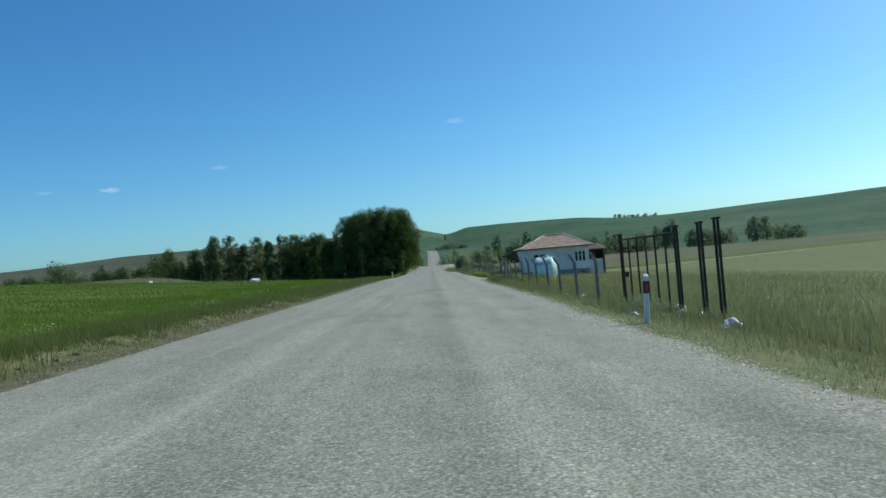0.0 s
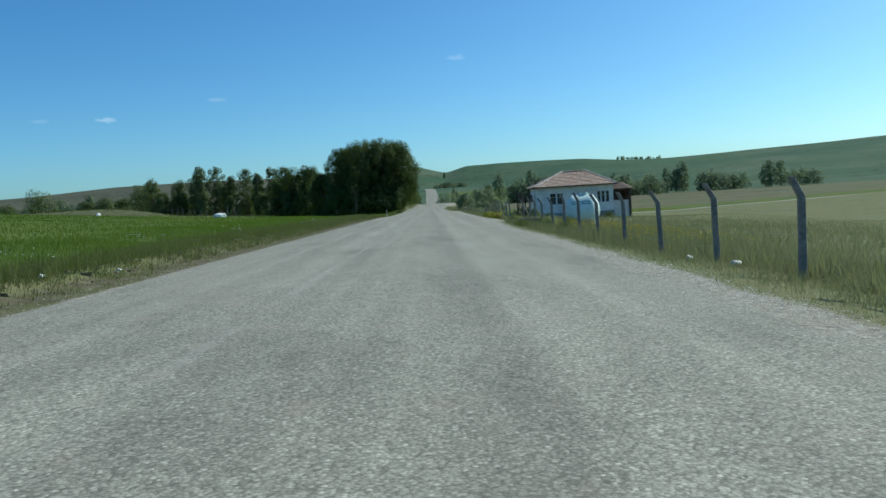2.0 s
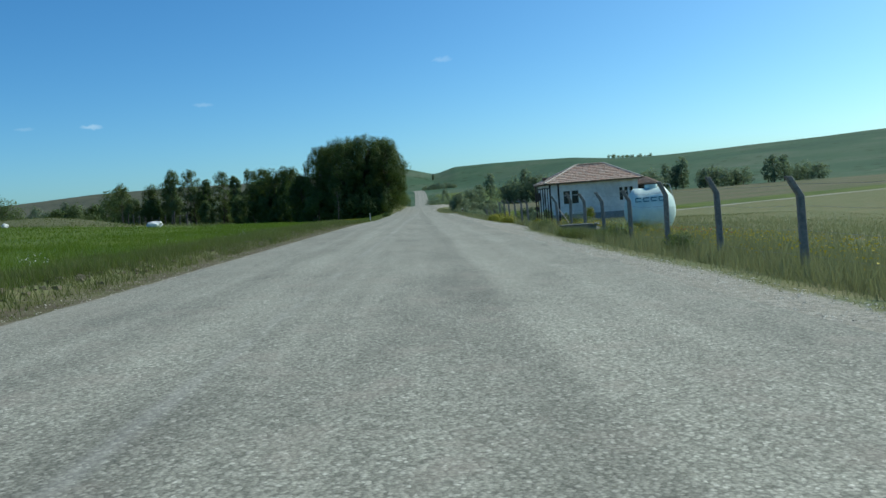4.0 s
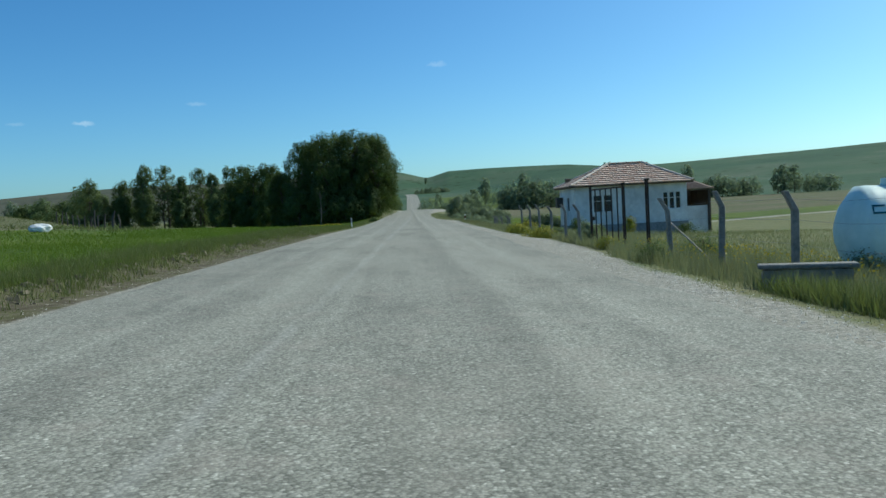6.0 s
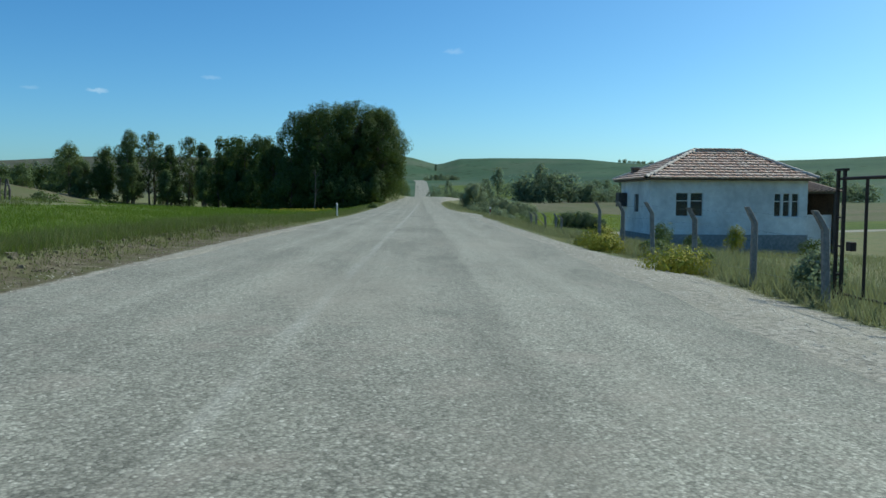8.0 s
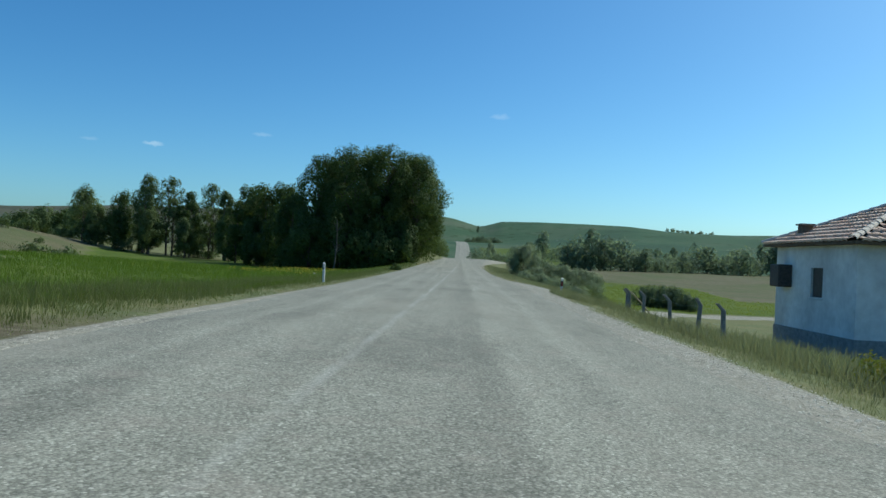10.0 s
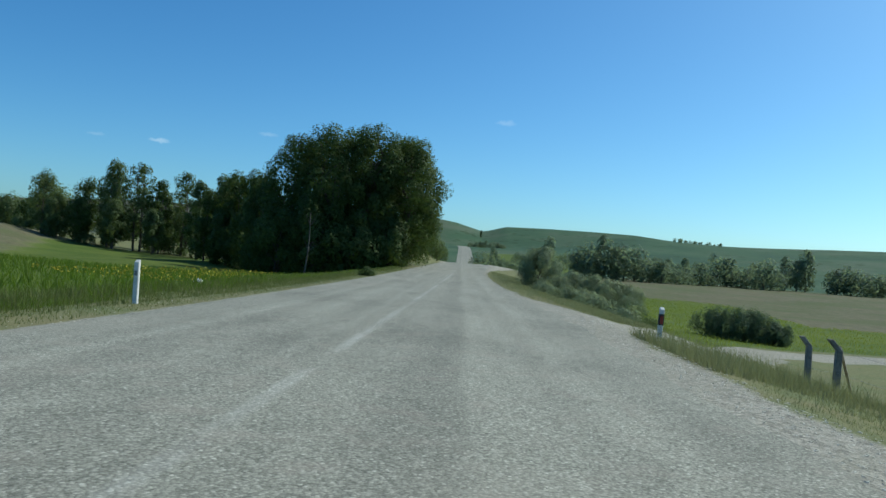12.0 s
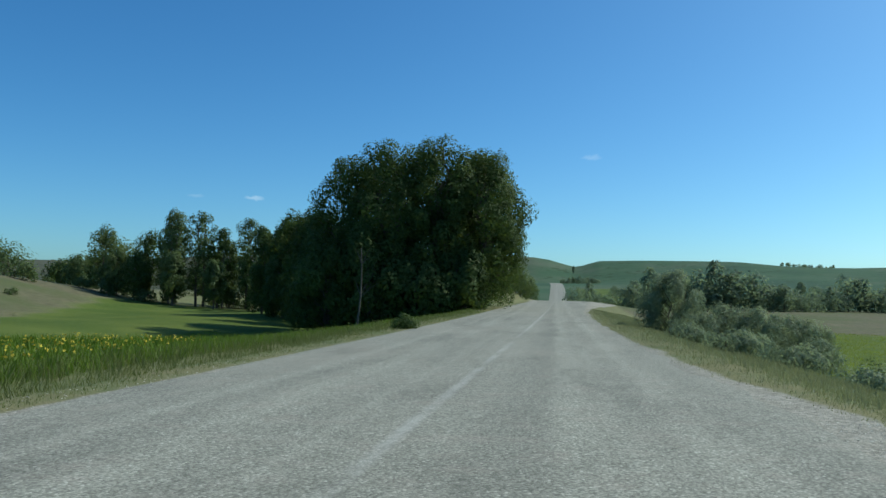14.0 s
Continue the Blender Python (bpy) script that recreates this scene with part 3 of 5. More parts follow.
def make_tree(name, label, height, spread, base_h, n_blobs, leaves, leaf, mat, seed, place, narrow=1.0, bark=None, stems=1, category="tree", blob=0.30, lean=0.0, every=1):
    """A trunk with limbs that carry clumps of leaves."""
    rng = np.random.RandomState(seed)
    top = empty(name, label, category, "", place)
    bm = bmesh.new()
    blobs = []
    for s in range(stems):
        ox, oy = (rng.uniform(-0.35, 0.35, 2) * spread * 0.5) if stems > 1 else (0, 0)
        h = height * rng.uniform(0.75, 0.92)
        pts = [(ox + lean * u * h + rng.randn() * 0.06 * u * spread, oy + rng.randn() * 0.06 * u * spread, -0.3 + u * (h + 0.3)) for u in np.linspace(0, 1, 6)]
        r0 = 0.020 * height / math.sqrt(stems)
        tube(bm, pts, [r0 * (1 - 0.85 * u) + 0.01 for u in np.linspace(0, 1, 6)], 7)
        count = max(6, n_blobs // stems)
        for k in range(count):
            u = 1.0 if k == 0 else base_h + (1 - base_h) * ((k + rng.uniform(0, 1)) / count)
            v = (u - base_h) / (1.001 - base_h)
            prof = min(1.0, 0.55 + 1.2 * v) * math.sqrt(max(0.02, 1 - max(0, (v - 0.45) / 0.57) ** 2))
            ang = k * 2.399 + rng.uniform(-0.5, 0.5)
            rad = spread * 0.5 * narrow * prof * rng.uniform(0.35, 1.0) ** 0.6
            i = min(5, int(u * 5))
            hub = Vector(pts[i])
            tip = Vector((ox + lean * u * h + math.cos(ang) * rad, oy + math.sin(ang) * rad, u * height * (1 - 0.35 * blob * spread / height)))
            br = spread * blob * 0.5 * rng.uniform(0.65, 1.25)
            blobs.append((tuple(tip), (br, br, br * rng.uniform(0.95, 1.6))))
            start = Vector((hub.x, hub.y, max(0.12 * height, tip.z - 0.55 * (tip.xy - hub.xy).length - 0.06 * height)))
            if k % every:
                continue
            tube(bm, [start, start.lerp(tip, 0.55) + Vector((0, 0, 0.03 * height)), tip], [r0 * 0.38, r0 * 0.22, r0 * 0.07], 4 if every > 1 else 5)
    part("trunk", bm, bark or M_BARK, top)
    v, f = tree_mesh_crown(rng, blobs, leaves, leaf)
    crown = new("crown", fast_mesh("crown", v, f, mat))
    crown.parent = top
    return top


def at_ground(x, y, turn=0.0, sink=0.0):
    return pose(x, y, float(ground_z(x, y)) - sink, 0, 0, turn)


# ---- the trees beside the road and beyond the field ----
def build_trees():
    big = "tall dense dark green poplar, leafy down to the grass"
    k = 100
    for x, y, h, s, b in ((-7.8, 208, 15.4, 9.4, 0.08), (-12.0, 208, 18.5, 9.5, 0.05), (-17.0, 207, 19.4, 10, 0.05), (-21.4, 209, 18.3, 8.6, 0.05),
                          (-9.5, 216, 17.9, 9.5, 0.1), (-15.0, 218, 19.6, 10, 0.08), (-20.0, 218, 19.2, 9, 0.08), (-26.4, 217, 12.8, 6.5, 0.06), (-7.9, 213.5, 15.0, 8.8, 0.12)):
        t = make_tree("poplar_tree", big, h, s, b, 130, 28000, 0.28, M_LEAF, k, at_ground(x, y, k * 37), 1.0, None, 2, "tree", 0.22, 0.0, 3)
        tagged(t, "", "", "roadside poplar clump")
        k += 1
    for x, y, h, s in ((-9.2, 203.8, 6.4, 5.0), (-12.6, 204, 7.0, 6), (-17.5, 202, 10.0, 7), (-22.3, 204, 9.6, 7)):
        t = make_tree("young_poplar_tree", "bushy young poplar at the foot of the tall trees", h, s, 0.02, 34, 10000, 0.33, M_LEAF, k, at_ground(x, y, k * 37), 1.0, None, 2, "tree", 0.34)
        tagged(t, "", "", "roadside poplar clump")
        k += 1
    for x, y, h, s in ((-31.5, 238, 15.5, 8), (-35.5, 241, 14.5, 8), (-39.5, 243, 13.0, 7.5), (-43.5, 246, 12.0, 7), (-33, 234, 9, 7), (-38, 236, 8.5, 7), (-29, 226, 11.0, 7.5)):
        t = make_tree("poplar_tree", "medium dark green poplar in the row behind the field", h, s, 0.04, 40, 9000, 0.42, M_LEAF, k, at_ground(x, y, k * 37), 1.0, None, 2, "tree", 0.3)
        tagged(t, "", "", "roadside poplar clump")
        k += 1
    # the open row farther off, with bare lower trunks
    for x, y, h, s in ((-44, 263, 16.8, 6.5), (-49.8, 277, 17.0, 5), (-54.6, 274, 15.8, 4.6), (-59.0, 279, 17.8, 6), (-63.5, 275, 15.0, 5), (-68, 277, 18.4, 6), (-73, 276, 18.0, 5.5), (-76.5, 280, 15.6, 6.0), (-82.5, 282, 13.4, 6), (-90.5, 280, 12.6, 7), (-47, 270, 11, 5), (-52, 268, 9.5, 5), (-57, 284, 12.5, 5), (-62, 270, 9, 4.5), (-66, 286, 13, 5), (-70.5, 271, 10, 5), (-79, 274, 9.5, 5.5), (-86, 276, 9, 6)):
        t = make_tree("slender_poplar_tree", "slender open-crowned poplar with a bare lower trunk", h, s, 0.14, 40, 5600, 0.42, M_LEAF if k % 4 == 0 else M_LEAF_LIGHT, k, at_ground(x, y, k * 37), 0.9, None, 2, "tree", 0.34, 0.02 * math.sin(k))
        tagged(t, "", "", "slender poplars behind the field")
        k += 1
    for x, y, h, s in ((-103, 308, 12, 10), (-112, 316, 8, 7), (-122, 322, 8.5, 8), (-132, 330, 7.5, 8), (-152, 334, 12.5, 13), (-168, 340, 8, 9), (-180, 350, 8, 9), (-92, 330, 8.5, 8),
                       (-205, 350, 9, 10), (-228, 360, 8, 10), (-70, 330, 8, 9), (-84, 345, 9, 9), (-256, 372, 9, 11)):
        t = make_tree("field_tree", "round-headed green tree standing in the far meadow", h, s, 0.08, 36, 2900, 0.7, M_LEAF if k % 2 else M_LEAF_LIGHT, k, at_ground(x, y, k * 37), 1.0, None, 1, "tree", 0.42)
        tagged(t, "", "", "far meadow trees")
        k += 1
    # a bare dead stem leans in front of the tall trees, a dry one stands in the open row
    for name, x, y, h, lean in (("dead_tree", -17.6, 198.5, 8.6, 0.06), ("dead_tree", -54.5, 276, 15.5, 0.03)):
        d = empty(name, "bare grey dead tree stem with few twigs", "tree", "", at_ground(x, y))
        rng = np.random.RandomState(k)
        bm = bmesh.new()
        pts = [(lean * h * math.sin(2.2 * u), 0.1 * math.sin(3 * u), -0.2 + h * u) for u in np.linspace(0, 1, 7)]
        tube(bm, pts, list(np.linspace(0.13, 0.04, 7)), 7)
        part("stem", bm, M_STEM, d)
        for i in range(7):
            p = Vector(pts[rng.randint(3, 7)])
            bm = bmesh.new()
            q = p + Vector((rng.randn() * 0.8, rng.randn() * 0.5, rng.uniform(0.6, 1.8)))
            tube(bm, [p, p.lerp(q, 0.5) + Vector((0, 0, 0.1)), q], [0.04, 0.03, 0.012], 5)
            part("twig", bm, M_STEM, d)
        k += 1


build_trees()


def build_far_trees():
    """A few crowns, repeated over the plain and the foot of the hills."""
    kinds = []
    for i, (h, s, n) in enumerate(((10, 9, 20), (9, 6.5, 18), (8, 9, 20), (11, 5, 18))):
        t = make_tree("distant_tree", "dark green tree in a row across the plain", h, s, 0.03, n + 14, 780, 0.95, M_LEAF_HAZE, 300 + i, at_ground(0, 340), 1.0, None, 1, "tree", 0.44, 0.0, 3)
        tagged(t, "", "", "tree rows across the plain")
        kinds.append(t)
    rng = np.random.RandomState(9)
    spots = [(34.5 + 2.9 * i + rng.randn() * 0.8, 350 + rng.randn() * 3) for i in range(10)] + [(64.5, 352), (68, 356), (71, 361), (75, 363), (79, 366)] + [(20.5, 356), (23, 358), (25.5, 360), (28, 354)]
    spots += [(82 + 3.3 * i + rng.randn() * 1.2, 371 + rng.randn() * 4) for i in range(27) if i not in (10, 11, 18, 19, 24)]
    spots += [(6.6, 428), (8.4, 436), (10.5, 440), (13.5, 446), (16.5, 444), (19.5, 450), (17.5, 470), (33, 470), (40, 480), (30, 460), (46, 474), (23, 455)]
    spots += [(-11, 440), (-14, 452), (-22, 470), (-13, 520), (-17, 432)]
    spots += [(30 + 4.2 * i + rng.randn() * 2, 545 + rng.randn() * 5) for i in range(24) if i not in (5, 6, 13, 14, 15)]
    spots += [(-44 - 7 * i + rng.randn() * 3, 690 + rng.randn() * 22) for i in range(14)]
    spots += [(232 + 3.2 * i + rng.randn() * 3, 985 + 2 * i + rng.randn() * 9) for i in range(18)]
    spots += [(-110 - 10 * i + rng.randn() * 4, 500 + rng.randn() * 30) for i in range(34)]
    spots += [(5 + 1.7 * i + rng.randn() * 0.8, 845 + rng.randn() * 6) for i in range(20)]
    used = set()
    for x, y in spots:
        i = rng.randint(4)
        s = rng.uniform(0.75, 1.2) * (0.34 if y > 900 else 0.42 if x < 0 and 400 < y < 480 else 0.62 if x < 30 and y < 480 else 0.55 if y > 530 and x > 0 else 0.66 if 62 < x < 80 and y < 370 else 0.9)
        m = at_ground(x, y, rng.uniform(0, 360)) @ Matrix.Diagonal((s * (1.6 if y > 900 else 1.2), s * (1.6 if y > 900 else 1.2), s * rng.uniform(0.7, 1.4), 1))
        if i not in used:
            used.add(i)
            kinds[i].matrix_basis = m
        else:
            c = copy_thing(kinds[i], Matrix.Identity(4))
            c.matrix_basis = m
    lone = make_tree("lone_cypress_tree", "lone dark upright tree on the skyline", 7.5, 2.6, 0.05, 16, 900, 0.6, M_LEAF_FAR, 410, at_ground(18.8, 944, 0), 1.0, None, 1, "tree", 0.5)


build_far_trees()


# ---- bushes right of the road ----
def build_bushes():
    k = 500
    for x, y, h, s in ((6.15, 174, 3.3, 2.9), (7.3, 171, 1.4, 2.4), (8.6, 172.5, 2.0, 2.6), (10.2, 172, 2.3, 2.8), (11.9, 173, 2.3, 2.8), (13.1, 173.6, 2.3, 2.6), (9.3, 168.2, 1.2, 2.2), (12.4, 169.4, 1.4, 2.2), (5.4, 163, 0.6, 1.7), (6.2, 158.5, 0.7, 1.8), (7.4, 155.0, 0.65, 1.9), (8.8, 152.5, 0.6, 1.8)):
        t = make_tree("willow_bush", "grey-green willow bush on the road bank", h, s, 0.02, 44, int(min(24000, max(4000, 2600 * h * s))), 0.10, M_LEAF_WILLOW, k, at_ground(x, y, k * 41), 1.0, None, 3, "bush", 0.3)
        tagged(t, "", "", "bank bushes")
        k += 1
    for x, y, h, s in ((15.5, 158.8, 1.6, 2.3), (16.6, 158.0, 1.8, 2.5), (17.7, 158.3, 1.8, 2.4), (18.8, 157.5, 1.2, 1.8)):
        t = make_tree("hedge_bush", "dark green rounded bush beside the field track", h, s, 0.02, 40, 9500, 0.10, M_LEAF_FAR, k, at_ground(x, y, k * 41), 1.0, None, 3, "bush", 0.3)
        tagged(t, "", "", "bushes by the track")
        k += 1
    for x, y, h, s, mat, lab in ((-5.95, 160.4, 0.42, 0.95, M_LEAF, "small green bush on the grass verge"), (-7.6, 262, 3.6, 4.5, M_LEAF_LIGHT, "leafy green bush on the cut bank"),
                                 (-8.6, 268, 4.2, 4.5, M_LEAF, "leafy green bush on the cut bank"), (-8.0, 255, 2.4, 3.0, M_LEAF_LIGHT, "leafy green bush on the cut bank"), (-6.6, 256, 4.2, 4.2, M_LEAF_LIGHT, "leafy green bush on the cut bank"), (-5.4, 263, 3.6, 3.6, M_LEAF_LIGHT, "leafy green bush on the cut bank"), (-5.0, 273, 3.6, 3.4, M_LEAF_LIGHT, "leafy green bush on the cut bank"), (-4.7, 284, 3.4, 3.2, M_LEAF_LIGHT, "leafy green bush on the cut bank"),
                                 (11.6, 110.6, 1.3, 1.2, M_LEAF_LIGHT, "green shrub in front of the white house"), (13.3, 111.4, 0.9, 1.0, M_LEAF_LIGHT, "green shrub in front of the white house"),
                                 (15.9, 112.2, 1.35, 1.0, M_LEAF_YELLOW, "bright yellow-green shrub in front of the white house"), (20.6, 113.6, 0.95, 1.4, M_LEAF, "green shrub in front of the white house"),
                                 (5.1, 98.2, 0.38, 1.1, M_LEAF_YELLOW, "yellow-flowering weed clump by the fence"), (4.9, 95.2, 0.45, 1.1, M_LEAF_YELLOW, "yellow-flowering weed clump by the fence"), (6.6, 103, 0.5, 1.2, M_LEAF_YELLOW, "yellow-flowering weed clump by the fence"), (5.1, 88.6, 0.42, 1.4, M_LEAF_YELLOW, "yellow-flowering weed clump by the fence"),
                                 (6.5, 85.0, 0.75, 0.9, M_LEAF_WILLOW, "dark weed clump beside the gate"), (4.9, 23.0, 0.42, 1.3, M_LEAF_WILLOW, "dark weed clump beside the gate"),
                                 (4.9, 57.5, 0.55, 0.9, M_LEAF_LIGHT, "low olive weed clump in the verge"), (5.6, 60.2, 0.6, 1.0, M_LEAF_WILLOW, "grey-green weed clump beside the culvert wall"), (6.9, 61.5, 0.7, 1.1, M_LEAF_LIGHT, "low olive weed clump in the verge"),
                                 (4.7, 69.5, 0.5, 0.9, M_LEAF_LIGHT, "low olive weed clump in the verge"), (6.4, 70.6, 0.75, 1.2, M_LEAF_LIGHT, "low olive weed clump in the verge"), (7.6, 66.0, 0.5, 0.9, M_LEAF_WILLOW, "grey-green weed clump beside the tank"),
                                 (5.0, 52.0, 0.45, 0.8, M_LEAF_LIGHT, "low olive weed clump in the verge"), (5.6, 78.0, 0.4, 0.8, M_LEAF_YELLOW, "yellow-flowering weed clump by the fence"), (6.3, 90.8, 0.42, 0.9, M_LEAF_LIGHT, "low olive weed clump by the fence"),
                                 (6.6, 95.5, 0.45, 0.9, M_LEAF_LIGHT, "low olive weed clump by the fence"), (9.6, 154, 0.8, 1.8, M_LEAF_LIGHT, "low green weed clump on the bank"), (11.2, 156.5, 0.42, 1.5, M_LEAF_LIGHT, "low green weed clump on the bank")):
        t = make_tree("shrub", lab, h, s, 0.02, 24, 2400, 0.05 if y < 82 else 0.085 if y < 200 else 0.25, mat, k, at_ground(x, y, k * 41), 1.0, None, 3, "bush", 0.45)
        k += 1


build_bushes()


def meadow_shrubs():
    """Low scrub over the rough meadow behind the crop."""
    rng = np.random.RandomState(77)
    first = make_tree("meadow_shrub", "low scrubby green shrub in the rough meadow", 1.8, 2.6, 0.02, 22, 620, 0.32, M_LEAF_LIGHT, 640, at_ground(-40, 170), 1.0, None, 3, "bush", 0.4, 0.0, 3)
    tagged(first, "", "", "meadow scrub")
    for i in range(60):
        x, y = rng.uniform(-190, -36), rng.uniform(150, 330)
        if x > -62 and y > 200:
            continue
        s = rng.uniform(0.5, 1.5)
        c = copy_thing(first, Matrix.Identity(4))
        c.matrix_basis = at_ground(x, y, rng.uniform(0, 360)) @ Matrix.Diagonal((s, s, s * rng.uniform(0.7, 1.1), 1))
    # thicker scrub fills the foot of the open row of poplars
    for i in range(18):
        x, y = -46 - 3.4 * i + rng.randn() * 1.5, 280 + rng.uniform(-8, 12)
        s = rng.uniform(0.9, 1.7)
        c = copy_thing(first, Matrix.Identity(4))
        c.matrix_basis = at_ground(x, y, rng.uniform(0, 360)) @ Matrix.Diagonal((s, s, s * rng.uniform(0.9, 1.5), 1))


meadow_shrubs()


# ---- posts, fences and gates ----
def marker_post(x, y, h, label, tilt=0.0, plain=False):
    p = empty("marker_post", label, "road marker", "roadside marker posts", at_ground(x, y) @ pose(0, 0, 0, 0, tilt, 0))
    bm = bmesh.new()
    box(bm, -0.048, 0.048, -0.045, 0.045, -0.3, h, 0.012)
    top = [v for v in bm.verts if v.co.z > h - 0.05 and v.co.y > 0]
    bmesh.ops.translate(bm, vec=(0, 0, 0.04), verts=top)
    part("post", bm, M_POSTWHITE, p)
    if plain:
        part("reflector", one_box(-0.03, 0.03, -0.058, -0.046, h - 0.27, h - 0.17, 0.004), M_WIRE, p, "grey reflector")
        return p
    part("band", one_box(-0.052, 0.052, -0.049, 0.049, h - 0.34, h - 0.10, 0.006), M_BLACKBAND, p, "black band")
    part("reflector", one_box(-0.032, 0.032, -0.058, -0.046, h - 0.31, h - 0.14, 0.004), M_RED, p, "red reflector")
    return p


marker_post(3.62, 18.0, 0.92, "leaning white road marker post with a red reflector", 3)
marker_post(4.14, 126.7, 0.72, "white road marker post with a dark band and red reflector", 2)
marker_post(-6.43, 125.35, 0.82, "white road marker post on the grassy verge", -1, True)


def fence_posts(name, label, spots, height, seed, wires=(0.35, 0.75, 1.15, 1.5)):
    """Concrete posts whose tops bend outwards, with strands of wire."""
    f = empty(name, label, "fence")
    rng = np.random.RandomState(seed)
    feet = []
    for x, y in spots:
        z = float(ground_z(x, y))
        bm = bmesh.new()
        h = height * rng.uniform(0.94, 1.05)
        lx, ly = rng.randn() * 0.05, rng.randn() * 0.05
        w = 0.058
        rings = []
        for px, pz, ww in ((0, -0.4, w), (lx * 0.7, h * 0.8, w * 0.92), (lx - 0.17, h, w * 0.85)):
            rings.append([bm.verts.new((x + px + dx * ww, y + ly * pz + dy * ww, z + pz)) for dx, dy in ((-1, -1), (1, -1), (1, 1), (-1, 1))])
        for a, b in zip(rings, rings[1:]):
            for i in range(4):
                bm.faces.new((a[i], a[(i + 1) % 4], b[(i + 1) % 4], b[i]))
        bm.faces.new(rings[-1])
        bmesh.ops.bevel(bm, geom=list(bm.edges), offset=0.012, segments=1, affect="EDGES")
        part("post", bm, M_CONCRETE, f)
        feet.append(Vector((x, y, z)))
    for a, b in zip(feet, feet[1:]):
        if (b - a).length > 5:
            continue
        for hgt in wires:
            bm = bmesh.new()
            mid = (a + b) / 2 + Vector((rng.randn() * 0.02, 0, hgt - rng.uniform(0.02, 0.06)))
            tube(bm, [a + Vector((-0.06, 0, hgt)), mid, b + Vector((-0.06, 0, hgt))], [0.0022] * 3, 4)
            part("wire", bm, M_WIRE, f)
    return f


fence_posts("roadside_fence", "wire fence on weathered concrete posts with bent tops", [(np.interp(y, [30, 62, 72], [5.3, 5.3, 5.6]), y) for y in (30.6, 34.5, 38.6, 42.6, 46.5, 50.2, 53.8, 57.2, 60.6, 64.0, 67.5, 71.0)], 1.72, 2)
fence_posts("roadside_fence", "wire fence on leaning concrete posts before the house yard", [(5.84, 83.3)] + [(5.82, y) for y in np.arange(86.2, 103, 3.45)], 1.62, 3)
fence_posts("roadside_fence", "leaning concrete fence posts in dry grass by the track", [(6.5, 111.6), (6.6, 114.3), (6.6, 117.2), (6.6, 121.2), (6.7, 124.2), (6.95, 126.0)], 1.0, 5, (0.4, 0.8))


def timber_fence():
    f = empty("field_fence", "old wooden posts with wire at the far edge of the field", "fence")
    rng = np.random.RandomState(6)
    spots = [(-23.9, 110.2), (-23.45, 112.6), (-25.2, 118.9)] + [(-26.7 - 1.5 * i, 121.4 + 2.3 * i) for i in range(10)]
    last = None
    for x, y in spots:
        z = float(ground_z(x, y))
        bm = bmesh.new()
        tube(bm, [(x, y, z - 0.3), (x + rng.randn() * 0.04, y, z + 0.7), (x + rng.randn() * 0.07, y, z + rng.uniform(1.2, 1.5))], [0.07, 0.065, 0.055], 7)
        part("post", bm, M_FRAME, f)
        here = Vector((x, y, z))
        if last is not None:
            for hgt in (0.5, 1.0):
                bm = bmesh.new()
                tube(bm, [last + Vector((0, -0.06, hgt)), here + Vector((0, -0.06, hgt))], [0.003] * 2, 4)
                part("wire", bm, M_WIRE, f)
        last = here
    return f


timber_fence()


def mast(bm, x, y, z, h):
    """A lattice upright: two angles joined by rungs under a cap."""
    for d in (-0.11, 0.11):
        box(bm, x - 0.025, x + 0.025, y + d - 0.025, y + d + 0.025, z - 0.2, z + h)
    for k in range(4):
        zz = z + h * (0.2 + 0.22 * k)
        box(bm, x - 0.015, x + 0.015, y - 0.09, y + 0.09, zz - 0.015, zz + 0.015)
    box(bm, x - 0.05, x + 0.05, y - 0.16, y + 0.16, z + h, z + h + 0.04)


def iron_gate(label, x0, ya, x1, yb, h, bars, extra=()):
    """A closed iron gate between lattice masts, beside the road."""
    g = empty("metal_gate", label, "gate")
    za, zb = float(ground_z(x0, ya)), float(ground_z(x1, yb))
    for x, y, z in ((x0, ya, za), (x1, yb, zb)) + tuple((ex, ey, float(ground_z(ex, ey))) for ex, ey in extra):
        bm = bmesh.new()
        mast(bm, x, y, z, h + 0.1)
        part("mast", bm, M_IRON, g)
    a, b = Vector((x0, ya, max(za, zb))), Vector((x1, yb, max(za, zb)))
    for i in range(bars):
        p = a.lerp(b, (i + 1) / (bars + 1))
        bm = bmesh.new()
        tube(bm, [p + Vector((0, 0, 0.12)), p + Vector((0, 0, h - 0.02))], [0.028, 0.028], 8)
        part("bar", bm, M_IRON, g)
    for hgt, r in ((0.12, 0.025), (h - 0.04, 0.03)):
        bm = bmesh.new()
        tube(bm, [a + Vector((0, 0, hgt)), b + Vector((0, 0, hgt))], [r, r], 8)
        part("rail", bm, M_IRON, g)
    bm = bmesh.new()
    c = a.lerp(b, 0.08)
    box(bm, c.x - 0.05, c.x + 0.05, c.y - 0.09, c.y + 0.09, c.z + 0.9, c.z + 1.06, 0.01)
    part("lock", bm, M_IRON, g)
    return g


iron_gate("dark rusty iron gate with upright bars beside the road", 5.55, 27.7, 5.7, 22.5, 2.1, 5, ((5.7, 20.7), (5.7, 19.6)))
iron_gate("dark rusty iron yard gate with upright bars before the house", 6.55, 84.3, 6.65, 79.5, 2.2, 5, ((6.6, 76.45),))


